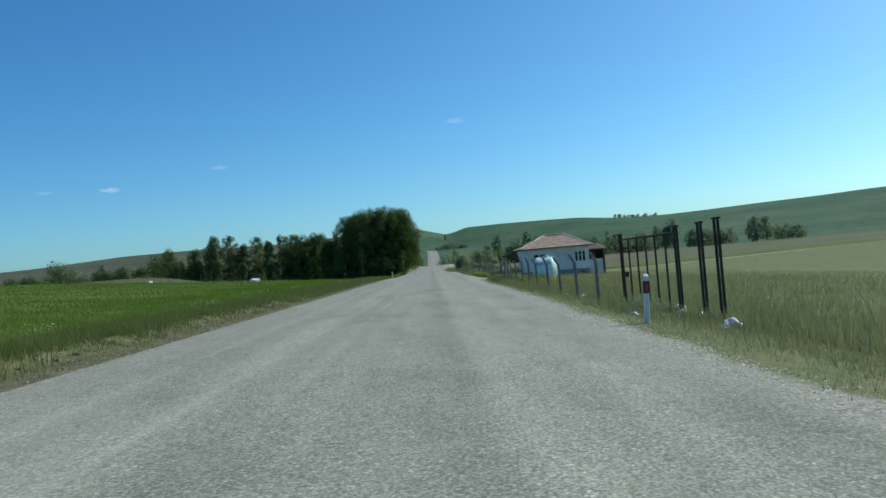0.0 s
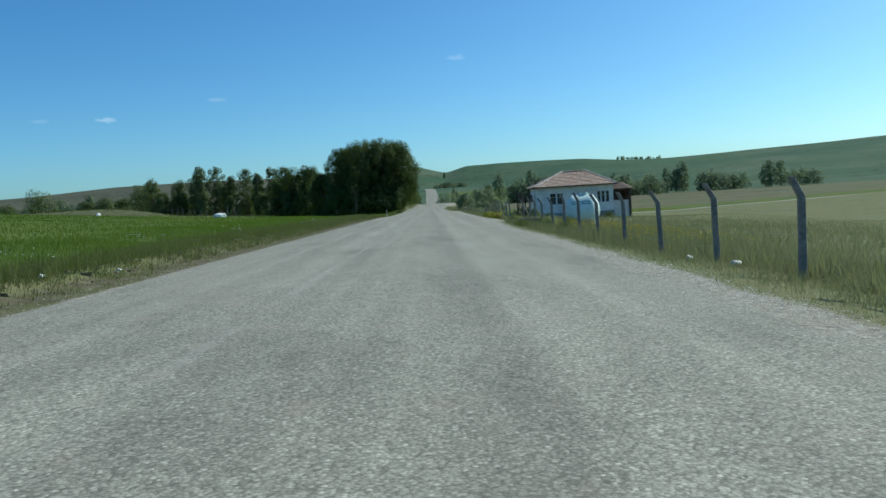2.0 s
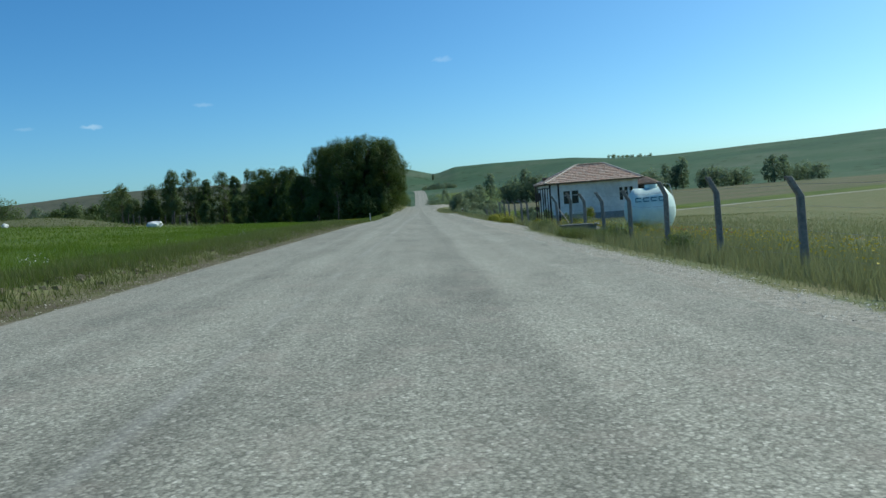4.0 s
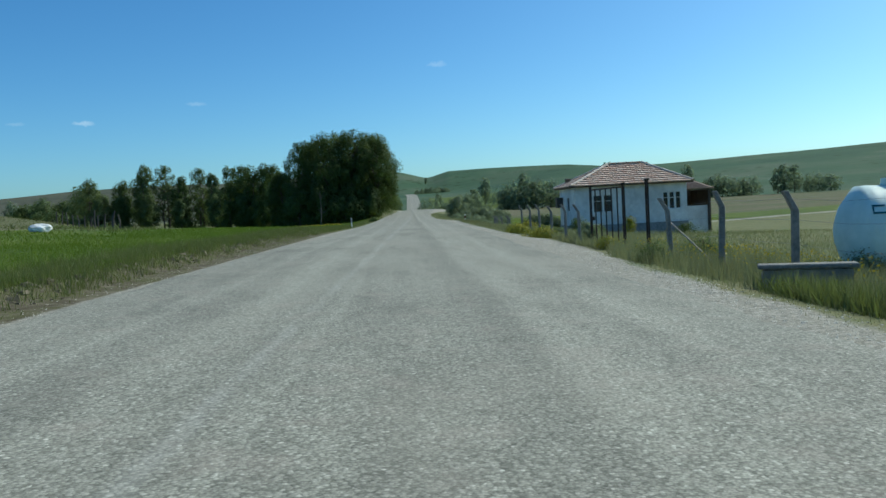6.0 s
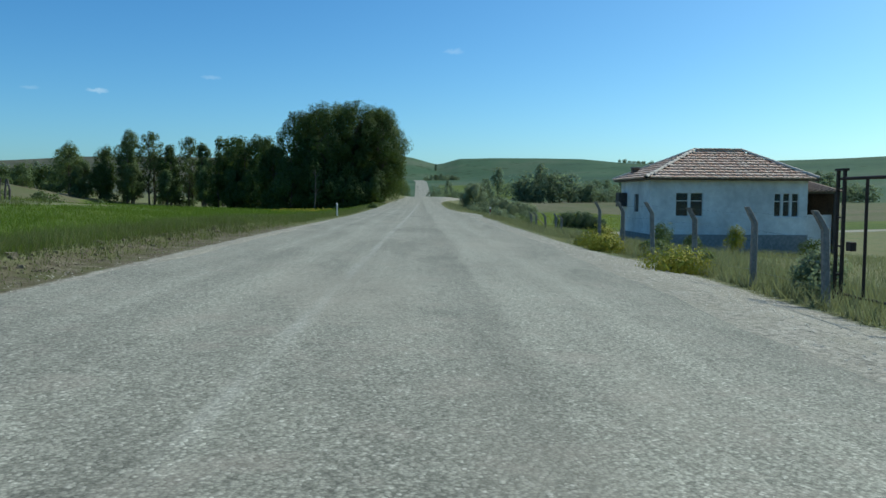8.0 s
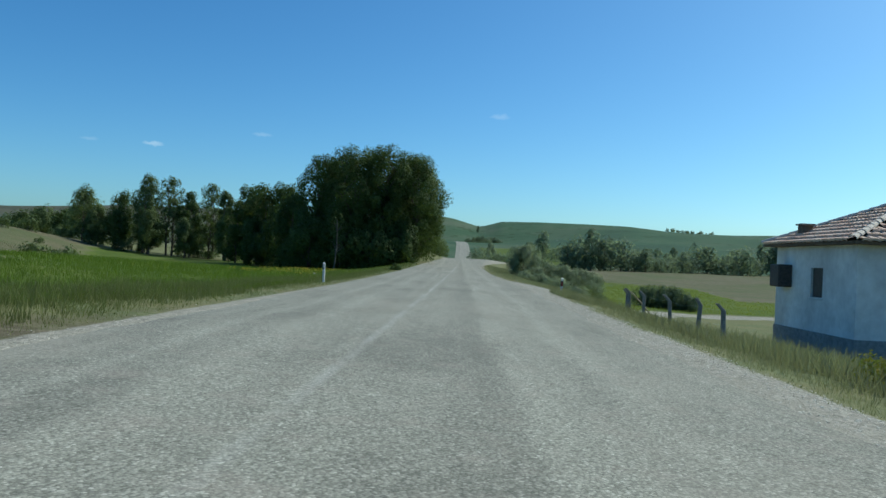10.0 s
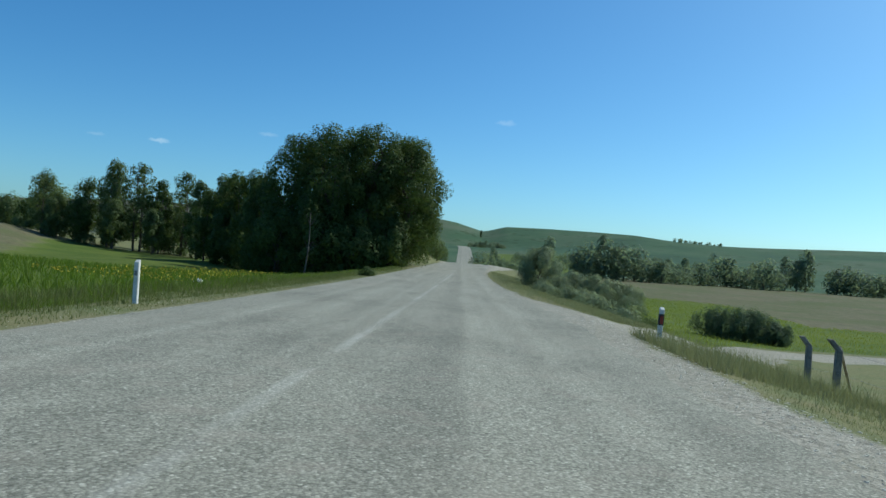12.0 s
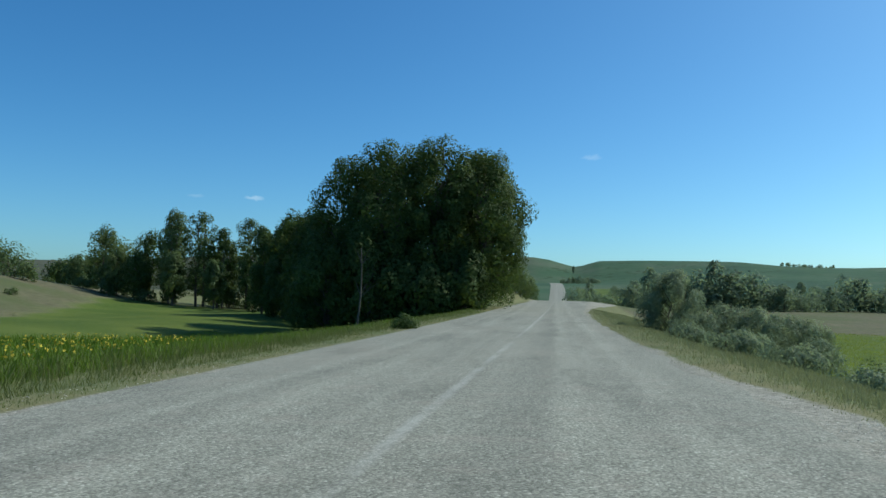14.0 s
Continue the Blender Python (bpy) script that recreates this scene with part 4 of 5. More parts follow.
# ---- tank, culvert wall and litter ----
def water_tank():
    x, y, r, half = 8.6, 66.6, 0.93, 0.70
    z = float(ground_z(x, y)) + r + 0.10
    t = empty("water_tank", "pale mint plastic water tank lying in weeds, with teal print", "tank", "", pose(x, y, z, 0, 0, -14))
    bm = bmesh.new()
    prof = [(-half - 0.34, 0.02), (-half - 0.31, 0.30), (-half - 0.2, 0.58), (-half - 0.05, 0.78), (-half + 0.06, r)]
    for k in range(2):
        c = -half + 0.25 + k * (2 * half - 0.5)
        prof += [(c - 0.09, r), (c - 0.06, r + 0.006), (c + 0.06, r + 0.006), (c + 0.09, r)]
    prof += [(half - 0.06, r), (half + 0.05, 0.78), (half + 0.2, 0.58), (half + 0.31, 0.30), (half + 0.34, 0.02)]
    n = 40
    rings = [[bm.verts.new((px, pr * math.cos(2 * math.pi * i / n), pr * math.sin(2 * math.pi * i / n))) for i in range(n)] for px, pr in prof]
    for a, b in zip(rings, rings[1:]):
        for i in range(n):
            bm.faces.new((a[i], a[(i + 1) % n], b[(i + 1) % n], b[i]))
    bm.faces.new(rings[0])
    bm.faces.new(rings[-1][::-1])
    bmesh.ops.recalc_face_normals(bm, faces=bm.faces)
    part("body", bm, M_TANK, t, "", True)
    bm = bmesh.new()
    bmesh.ops.create_cone(bm, cap_ends=True, segments=24, radius1=0.27, radius2=0.25, depth=0.16, matrix=Matrix.Translation((0.1, 0, r + 0.06)))
    part("hatch", bm, M_TANK, t, "round screw lid")
    for s in (-0.6, 0.6):
        part("foot", one_box(s - 0.12, s + 0.12, -0.55, 0.55, -r - 0.2, -r + 0.16, 0.02), M_TANK, t)
    bm = bmesh.new()
    tube(bm, [(0.35, 0, r), (0.5, 0, r + 0.12), (0.85, 0, r + 0.1), (1.0, 0, 0.3)], [0.016] * 4, 6)
    part("pipe", bm, M_POSTWHITE, t, "white bent pipe")
    # the print: plain strokes that follow the shell
    def stroke(pts):
        bm = bmesh.new()
        (u0, v0), (u1, v1) = pts
        rows = []
        for k in range(7):
            ang = math.radians(180 - (v0 + (v1 - v0) * k / 6))
            rows.append([bm.verts.new((u, (r + 0.019) * math.cos(ang), (r + 0.019) * math.sin(ang))) for u in (u0, u1)])
        for p, q in zip(rows, rows[1:]):
            bm.faces.new((p[0], p[1], q[1], q[0]))
        bmesh.ops.solidify(bm, geom=bm.faces[:], thickness=0.003)
        part("print_bar", bm, M_TEAL, t, "teal printed bar")
    for u in (-0.46, -0.15, 0.15, 0.46):
        stroke([(u - 0.115, 33), (u + 0.115, 35.5)])
        stroke([(u - 0.115, 23.5), (u + 0.115, 26)])
        stroke([(u - 0.115, 26.5), (u - 0.085, 32.5)])
    return t


water_tank()


def headwall():
    x, y = 4.85, 62.6
    z = float(ground_z(x, y))
    t = empty("culvert_headwall", "low weathered concrete culvert wall in the verge weeds", "culvert", "", pose(x, y, z, 0, 0, -22))
    part("wall", one_box(-0.62, 0.62, -0.11, 0.11, -0.3, 0.40, 0.02), M_CONCRETE, t)
    part("coping", one_box(-0.69, 0.69, -0.17, 0.17, 0.402, 0.47, 0.015), M_CONCRETE, t, "pale worn coping slab")
    for s in (-1, 1):
        part("wing", one_box(s * 0.55 - 0.07, s * 0.55 + 0.07, 0.11, 0.7, -0.3, 0.3, 0.02), M_CONCRETE, t)
    b = empty("broken_pole", "pale broken pole leaning in the weeds by the culvert wall", "pole", "", pose(5.75, 69.3, float(ground_z(5.75, 69.3))))
    bm = bmesh.new()
    tube(bm, [(0.12, -0.6, 0.0), (0.0, 1.0, 0.62), (-0.1, 2.3, 1.1)], [0.022, 0.022, 0.02], 7)
    part("shaft", bm, M_DEADWOOD, b)


headwall()


def fence_strut():
    s = empty("fence_strut", "pale pole leaning against the corner fence post", "pole")
    bm = bmesh.new()
    za, zb = float(ground_z(8.7, 127.6)), float(ground_z(6.75, 124.3))
    tube(bm, [(8.75, 127.7, za - 0.1), (7.75, 126.0, (za + zb + 0.9) / 2), (6.76, 124.28, zb + 0.85)], [0.032, 0.03, 0.028], 7)
    part("shaft", bm, M_DEADWOOD, s)


fence_strut()


def litter():
    rng = np.random.RandomState(12)
    for i, (x, y, s) in enumerate(((5.4, 18.3, 0.17), (5.15, 18.1, 0.09), (5.85, 23.4, 0.15), (5.65, 22.3, 0.13), (6.15, 24.0, 0.13), (5.8, 21.4, 0.12), (6.4, 25.6, 0.12), (4.1, 20.8, 0.08), (5.3, 33.5, 0.10), (5.0, 35.5, 0.08), (-6.6, 32.5, 0.05), (-6.9, 30.2, 0.055), (-9.0, 136.9, 0.15), (6.1, 41, 0.1))):
        z = float(ground_z(x, y))
        bm = bmesh.new()
        bmesh.ops.create_icosphere(bm, subdivisions=3, radius=s)
        for v in bm.verts:
            n = noise.noise(v.co * 9 / (s * 8) + Vector((i * 3, 0, 0)))
            v.co *= 1 + 0.55 * n
            v.co.z = max(v.co.z * 0.75, -s * 0.35)
        me = bpy.data.meshes.new("plastic_bag")
        bm.to_mesh(me)
        bm.free()
        me.materials.append(M_PLASTIC)
        ob = new("plastic_bag", me)
        ob.matrix_basis = pose(x, y, z + s * 0.45, 0, 0, rng.uniform(0, 360))
        tagged(ob, "crumpled white plastic bag lying in the grass", "litter", "roadside litter")
    for i, (x, y, w, h) in enumerate(((-20.6, 94.2, 0.56, 0.27), (-34.0, 99.0, 0.3, 0.26))):
        z = float(ground_z(x, y))
        bm = bmesh.new()
        bmesh.ops.create_icosphere(bm, subdivisions=3, radius=1.0)
        for v in bm.verts:
            n = noise.noise(v.co * 1.7 + Vector((i * 5, 2, 0))) + 0.5 * noise.noise(v.co * 4.1)
            v.co *= 1 + 0.28 * n
            v.co = Vector((v.co.x * w, v.co.y * w * 0.7, max(v.co.z, -0.7) * h))
        me = bpy.data.meshes.new("white_sack")
        bm.to_mesh(me)
        bm.free()
        me.materials.append(M_PLASTIC)
        ob = new("white_sack", me)
        ob.matrix_basis = pose(x, y, z + 0.6 * h, 0, 0, 15 + 70 * i)
        tagged(ob, "bulging white plastic sack lying at the edge of the crop", "sack")


litter()


# ---- the house ----
def holed_wall(axis, a0, a1, t0, t1, z0, z1, holes):
    """One closed wall with openings that go right through it."""
    us = sorted({a0, a1, *(v for h in holes for v in h[:2])})
    zs = sorted({z0, z1, *(v for h in holes for v in h[2:])})
    bm = bmesh.new()
    at = lambda u, t, z: (u, t, z) if axis == "x" else (t, u, z)  # noqa: E731
    grid = {(i, j, k): bm.verts.new(at(u, t, z)) for i, u in enumerate(us) for j, t in enumerate((t0, t1)) for k, z in enumerate(zs)}
    solid = lambda i, k: 0 <= i < len(us) - 1 and 0 <= k < len(zs) - 1 and not any(h[0] <= us[i] < h[1] and h[2] <= zs[k] < h[3] for h in holes)  # noqa: E731
    for i in range(len(us) - 1):
        for k in range(len(zs) - 1):
            if not solid(i, k):
                continue
            for j in (0, 1):
                bm.faces.new([grid[q] for q in ((i, j, k), (i + 1, j, k), (i + 1, j, k + 1), (i, j, k + 1))])
            for di, dk, q in ((-1, 0, ((i, k), (i, k + 1))), (1, 0, ((i + 1, k), (i + 1, k + 1))), (0, -1, ((i, k), (i + 1, k))), (0, 1, ((i, k + 1), (i + 1, k + 1)))):
                if not solid(i + di, k + dk):
                    (ia, ka), (ib, kb) = q
                    bm.faces.new([grid[p] for p in ((ia, 0, ka), (ib, 0, kb), (ib, 1, kb), (ia, 1, ka))])
    bmesh.ops.delete(bm, geom=[v for v in bm.verts if not v.link_faces], context="VERTS")
    bmesh.ops.recalc_face_normals(bm, faces=bm.faces)
    return bm


def build_house():
    X0, X1, Y0, Y1, ZB, ZE = 12.78, 22.22, 117.4, 124.2, -1.9, 2.42
    h = empty("white_house", "small whitewashed single-storey house with a hipped clay tile roof", "house")
    T = 0.28
    openings = ((14.3, 15.95), (20.2, 21.7))
    WZ0, WZ1 = 0.28, 1.7

    def wall(bm):
        return part("wall", bm, M_PLASTER, h)

    # front wall, pieced round its two windows
    wall(holed_wall("x", X0, X1, Y0, Y0 + T, ZB, ZE, [(a, b, WZ0, WZ1) for a, b in openings]))
    wall(one_box(X0, X1, Y1 - T, Y1, ZB, ZE))
    wall(holed_wall("y", Y0 + T, Y1 - T, X0, X0 + T, ZB, ZE, [(119.9, 120.9, 0.5, 1.6)]))
    wall(one_box(X1 - T, X1, Y0 + T, Y1 - T, ZB, ZE))
    part("plinth", one_box(X0 - 0.05, X1 + 0.05, Y0 - 0.06, Y0 - 0.003, ZB, -0.78, 0.01), M_PLINTH, h, "grey cement plinth")
    part("plinth", one_box(X0 - 0.06, X0 - 0.003, Y0, Y1, ZB, -0.78, 0.01), M_PLINTH, h, "grey cement plinth")
    part("floor_slab", one_box(X0 + T, X1 - T, Y0 + T, Y1 - T, ZB, -0.85), M_DARK, h)
    part("ceiling_board", one_box(X0 + T, X1 - T, Y0 + T, Y1 - T, 2.2, 2.3), M_WOOD, h)
    for (a, b), n in zip(openings, (2, 3)):
        w = part("window", one_box(a - 0.06, b + 0.06, Y0 - 0.05, Y0 + 0.12, WZ0 - 0.08, WZ0 - 0.004, 0.01), M_PLASTER, h, "window with white frames and dark panes")
        gap = 0.09
        step = (b - a - gap * (n - 1)) / n
        for i in range(n):
            l = a + i * (step + gap)
            if i:
                part("mullion", one_box(l - gap, l, Y0 + 0.03, Y0 + 0.17, WZ0, WZ1), M_PLASTER, w)
            bm = bmesh.new()
            f = 0.05
            for q in ((l, l + f, WZ0, WZ1), (l + step - f, l + step, WZ0, WZ1), (l + f, l + step - f, WZ0, WZ0 + f), (l + f, l + step - f, WZ1 - f, WZ1), (l + f, l + step - f, 1.18, 1.23)):
                box(bm, q[0], q[1], Y0 + 0.07, Y0 + 0.13, q[2], q[3])
            part("frame", bm, M_POSTWHITE, w)
            part("pane", one_box(l + f - 0.01, l + step - f + 0.01, Y0 + 0.095, Y0 + 0.105, WZ0 + f - 0.01, WZ1 - f + 0.01), M_GLASS, w)
    w = part("window", one_box(X0 - 0.05, X0 + 0.1, 119.84, 120.96, 0.42, 0.496, 0.01), M_PLASTER, h, "small side window")
    part("frame", one_box(X0 + 0.09, X0 + 0.13, 119.9, 120.9, 0.5, 1.6), M_FRAME, w)
    # a dark cupboard hangs on the side wall
    part("wall_cupboard", one_box(X0 - 0.55, X0 - 0.003, 122.6, 123.5, 0.8, 1.7, 0.03), M_FRAME, h, "dark cupboard hung on the side wall")
    # roof
    ex0, ex1, ey0, ey1 = X0 - 0.42, X1 + 0.42, Y0 - 0.5, Y1 + 0.5
    rz, rx0, rx1, ry = 4.33, 16.5, 19.5, (Y0 + Y1) / 2
    bm = bmesh.new()
    lo = [bm.verts.new(p) for p in ((ex0, ey0, ZE), (ex1, ey0, ZE), (ex1, ey1, ZE), (ex0, ey1, ZE))]
    up = [bm.verts.new(p) for p in ((ex0, ey0, ZE + 0.09), (ex1, ey0, ZE + 0.09), (ex1, ey1, ZE + 0.09), (ex0, ey1, ZE + 0.09))]
    r0, r1 = bm.verts.new((rx0, ry, rz)), bm.verts.new((rx1, ry, rz))
    bm.faces.new(lo[::-1])
    for i in range(4):
        bm.faces.new((lo[i], lo[(i + 1) % 4], up[(i + 1) % 4], up[i]))
    bm.faces.new((up[0], up[1], r1, r0))
    bm.faces.new((up[1], up[2], r1))
    bm.faces.new((up[2], up[3], r0, r1))
    bm.faces.new((up[3], up[0], r0))
    roof = part("roof", bm, M_WOOD, h, "hipped roof of pale red clay tiles")
    # one tile: an arched, tapering pan
    def tile_data(w, l):
        v, f = [], []
        for j, (yy, lift, ww) in enumerate(((0, 0.115, 1.0), (l, 0.012, 0.95))):
            for i in range(7):
                u = i / 6
                a = (u - 0.5) * w * ww
                arch = 0.024 * max(0.0, math.sin(math.pi * min(1, u * 1.5))) if u < 0.67 else -0.012
                v.append((a, yy, lift + arch))
        for i in range(6):
            f.append((i, i + 1, 8 + i, 7 + i))
        base = len(v)
        for i in range(7):
            v.append((v[i][0], 0.0, v[i][2] - 0.085))
        for i in range(6):
            f.append((base + i, base + i + 1, i + 1, i))
        return v, f

    W, L = 0.315, 0.42
    tv, tf = tile_data(W, L + 0.05)
    tile_mesh = mesh_of("tile", tv, tf, M_TILE)
    rest_v, rest_f = [], []
    rng = np.random.RandomState(17)
    Z1 = ZE + 0.09
    slopes = (((ex0, ey0), (ex1, ey0), (rx0, ry), (rx1, ry), True), ((ex1, ey1), (ex0, ey1), (rx1, ry), (rx0, ry), False),
              ((ex0, ey1), (ex0, ey0), (rx0, ry), (rx0, ry), False), ((ex1, ey0), (ex1, ey1), (rx1, ry), (rx1, ry), False))
    for a, b, c, d, front in slopes:
        A, B = Vector((*a, Z1)), Vector((*b, Z1))
        C, D = Vector((*c, rz)), Vector((*d, rz))
        ux = (B - A).normalized()
        inward = (C - A) - ux * (C - A).dot(ux)
        sl = inward.length
        uy = inward.normalized()
        un = ux.cross(uy)
        rows = int(sl / L)
        for j in range(rows + 1):
            s = j * L - 0.06
            left = (C - A).dot(ux) * max(0, s + 0.2) / sl
            right = (B - A).length + ((D - B).dot(ux)) * max(0, s + 0.2) / sl
            n = max(0, int((right - left) / (W * 0.97)))
            for i in range(n):
                px = left + (right - left - n * W * 0.97) / 2 + (i + 0.5) * W * 0.97
                o = A + ux * px + uy * s + un * (0.012 + rng.uniform(0, 0.012))
                m = Matrix((ux, uy, un)).transposed().to_4x4()
                m.translation = o
                m = m @ pose(0, 0, 0, rng.randn() * 0.8, rng.randn() * 0.8, rng.randn() * 1.2)
                if front:
                    piece("tile", tile_mesh, roof, m)
                else:
                    k = len(rest_v)
                    rest_v += [tuple(m @ Vector(v)) for v in tv]
                    rest_f += [tuple(q + k for q in f) for f in tf]
    ob = piece("tile_field", mesh_of("tile_field", rest_v, rest_f, M_TILE_REST), roof)
    tagged(ob, "", "", "", "stuff")
    # ridge and hip caps, bedded in pale mortar
    def caps(p, q):
        p, q = Vector(p), Vector(q)
        d = (q - p)
        n = max(1, int(d.length / 0.38))
        dn = d.normalized()
        sx = dn.cross(Vector((0, 0, 1))).normalized()
        up_ = sx.cross(dn)
        for i in range(n):
            c = p + d * (i / n)
            m = Matrix((sx, dn, up_)).transposed().to_4x4()
            m.translation = c + up_ * 0.03
            piece("ridge_tile", cap_mesh, roof, m @ pose(0, 0, 0, rng.randn() * 1.5, 0, rng.randn() * 2))
    cv, cf = [], []
    for j, (yy, rr) in enumerate(((0, 0.15), (0.44, 0.125))):
        for i in range(8):
            a = math.pi * i / 7
            cv.append((math.cos(a) * rr, yy, math.sin(a) * rr * 0.85))
    for i in range(7):
        cf.append((i, i + 1, 9 + i, 8 + i))
    cv += [(x, y, z) for x, y, z in [(v[0] * 0.8, 0, v[2] * 0.75) for v in cv[:8]]]
    for i in range(7):
        cf.append((16 + i, 17 + i, i + 1, i))
    cap_mesh = mesh_of("ridge_tile", cv, cf, M_CAP)
    caps((rx0, ry, rz + 0.05), (rx1, ry, rz + 0.05))
    for cx, cy, rx in ((ex0, ey0, rx0), (ex1, ey0, rx1), (ex0, ey1, rx0), (ex1, ey1, rx1)):
        caps((cx, cy, Z1 + 0.04), (rx, ry, rz + 0.05))
    ch = part("chimney", one_box(13.1, 13.55, 122.6, 123.05, 2.5, 3.3, 0.02), M_WOOD, h, "small dark brick chimney")
    part("chimney_cap", one_box(13.04, 13.61, 122.54, 123.11, 3.304, 3.37, 0.01), M_CONCRETE, ch)
    return h


M_CAP = speckled("mortared_ridge_tile", (0.52, 0.42, 0.34), (0.74, 0.68, 0.60), 8, 0.9)
build_house()


def build_shed():
    s = empty("lean_to_shed", "small brown lean-to against the end of the white house", "shed")
    x0, x1, y0, y1 = 22.3, 24.7, 118.8, 123.6
    g = -1.75
    bm = bmesh.new()
    vs = []
    for y, z in ((y0 - 0.4, 1.78), (y1 + 0.1, 2.6)):
        for dz in (0, 0.09):
            vs.append([bm.verts.new((x, y, z + dz)) for x in (x0 - 0.05, x1 + 0.3)])
    a, b, c, d = vs
    for q in ((a[0], a[1], c[1], c[0]), (b[0], d[0], d[1], b[1]), (a[0], b[0], b[1], a[1]), (c[0], c[1], d[1], d[0]), (a[0], c[0], d[0], b[0]), (a[1], b[1], d[1], c[1])):
        bm.faces.new(q)
    bmesh.ops.recalc_face_normals(bm, faces=bm.faces)
    roof = part("roof", bm, M_WOOD, s, "brown weathered shed roof")
    n = 7
    for i in range(n):
        x = x0 + (x1 - x0) * (i + 0.5) / n
        bm = bmesh.new()
        tube(bm, [(x, y0 - 0.42, 1.875), (x, y1 + 0.08, 2.7)], [0.07, 0.07], 8)
        part("roof_roll", bm, M_SHEDROOF, roof)
    for i in range(6):
        xa = x0 + (x1 - x0) * i / 6
        part("board", one_box(xa + 0.01, xa + (x1 - x0) / 6 - 0.01, y1 - 0.08, y1 - 0.03, g - 0.2, 2.48, 0.004), M_WOOD, s)
    for x in (x0 + 0.1, x1 - 0.1):
        part("post", one_box(x - 0.07, x + 0.07, y0 - 0.07, y0 + 0.07, g - 0.3, 1.82, 0.01), M_FRAME, s)
    part("beam", one_box(x0, x1, y0 - 0.06, y0 + 0.06, 1.68, 1.775), M_FRAME, s)
    part("side_wall", one_box(x1 - 0.02, x1 + 0.1, y0 + 0.1, y1 - 0.1, g - 0.2, 1.7), M_WOOD, s)
    part("low_wall", one_box(x0 + 0.2, x1 - 0.2, y0 + 0.1, y0 + 0.25, g - 0.2, 0.4, 0.01), M_PLASTER, s, "whitewashed low front wall")


M_SHEDROOF = speckled("brown_shed_roofing", (0.17, 0.125, 0.10), (0.33, 0.26, 0.21), 7, 0.85)
build_shed()


# ---- grass, crop, flowers and loose stones ----
def scatter():
    rng = np.random.RandomState(33)

    def strip(n, xa, xb, ya, yb, skew=1.0):
        u = rng.uniform(0, 1, n) ** skew
        y = rng.uniform(ya, yb, n)
        return xa + (xb - xa) * u, y

    # right verge: dry and green blades, thicker away from the stones
    x, y = strip(215000, 0.0, 5.0, 4, 140, 0.9)
    x = x + grass_line(y) + rng.uniform(-0.25, 0.2, len(x))
    keep = (waves(x, y, 2.0, 31) + rng.uniform(-0.9, 1.2, len(x)) > -0.1) & (on_track(x, y) > 0.1)
    x, y = x[keep], y[keep]
    tall = (0.05 + 0.19 * np.clip((x - grass_line(y)) / 2.2, 0, 1)) * rng.uniform(0.5, 1.5, len(x)) * (1 - 0.35 * smooth01(104, 122, y))
    blades("verge_grass", x, y, tall, M_BLADE, 0.012, "mixed green and dry grass on the road verge", 1)
    x, y = strip(95000, 0.0, 6.0, 133.8, 215, 0.9)
    y = 133.8 + (y - 133.8) ** 1.3 / 81.2 ** 0.3
    x = x + grass_line(y) + rng.uniform(-0.3, 0.2, len(x))
    keep = waves(x, y, 1.8, 38) + rng.uniform(-1.0, 1.3, len(x)) > -0.1
    x, y = x[keep], y[keep]
    x, y = x[on_track(x, y) > 0.15], y[on_track(x, y) > 0.15]
    blades("verge_grass", x, y, (0.05 + 0.10 * np.clip((x - grass_line(y)) / 1.5, 0, 1)) * rng.uniform(0.5, 1.6, len(x)), M_BLADE, 0.015, "mixed green and dry grass on the road verge", 2)
    # dry weeds round the marker post
    x, y = strip(5200, 3.7, 6.6, 121.5, 127.6, 1.3)
    keep = on_track(x, y) > -0.4
    x, y = x[keep], y[keep]
    blades("dry_weeds", x, y, rng.uniform(0.15, 0.55, len(x)) * rng.uniform(0.5, 1, len(x)), M_BLADE, 0.011, "dry brown weeds round the marker post", 8, 0.3)
    # left verge
    x, y = strip(140000, -5.75, -8.6, 4, 200, 0.85)
    keep = (waves(x, y, 2.4, 35) + rng.uniform(-0.8, 1.0, len(x)) + 0.6 * smooth01(98, 108, y) > 0.0) & ((y < 56) | (y > 98) | (rng.uniform(0, 1, len(x)) < 0.45) | (x < -6.3 - 0.6 * waves(x, y, 2, 36)))
    x, y = x[keep], y[keep]
    blades("verge_grass", x, y, (0.06 + 0.15 * np.clip((-6.4 - x) / 1.0, 0, 1)) * rng.uniform(0.5, 1.6, len(x)), M_WEED, 0.014, "rough green and dry grass at the edge of the crop", 3)
    # weeds stand in clumps where the crop meets the bare edge
    x, y = strip(105000, -6.2, -9.6, 4, 112, 1.0)
    keep = waves(x, y, 1.6, 71) + 0.7 * waves(x, y, 5, 72) + rng.uniform(-0.5, 0.5, len(x)) > 0.15
    x, y = x[keep], y[keep]
    blades("edge_weeds", x, y, rng.uniform(0.12, 0.44, len(x)) * (0.8 + 0.35 * waves(x, y, 2.2, 73)), M_WEED, 0.012, "clumps of green weeds at the edge of the crop", 11, 0.3)
    x, y = strip(62000, -6.45, -7.9, 4, 112, 1.0)
    keep = waves(x, y, 1.1, 74) + 0.8 * waves(x, y, 3.4, 75) + 1.5 * smooth01(6.5, 7.2, -x) + rng.uniform(-0.6, 0.6, len(x)) > 0.45
    x, y = x[keep], y[keep]
    blades("edge_weeds", x, y, rng.uniform(0.07, 0.30, len(x)) * (0.55 + 0.45 * smooth01(6.5, 7.3, -x)), M_WEED, 0.012, "low olive weeds creeping over the bare road edge", 12, 0.35)
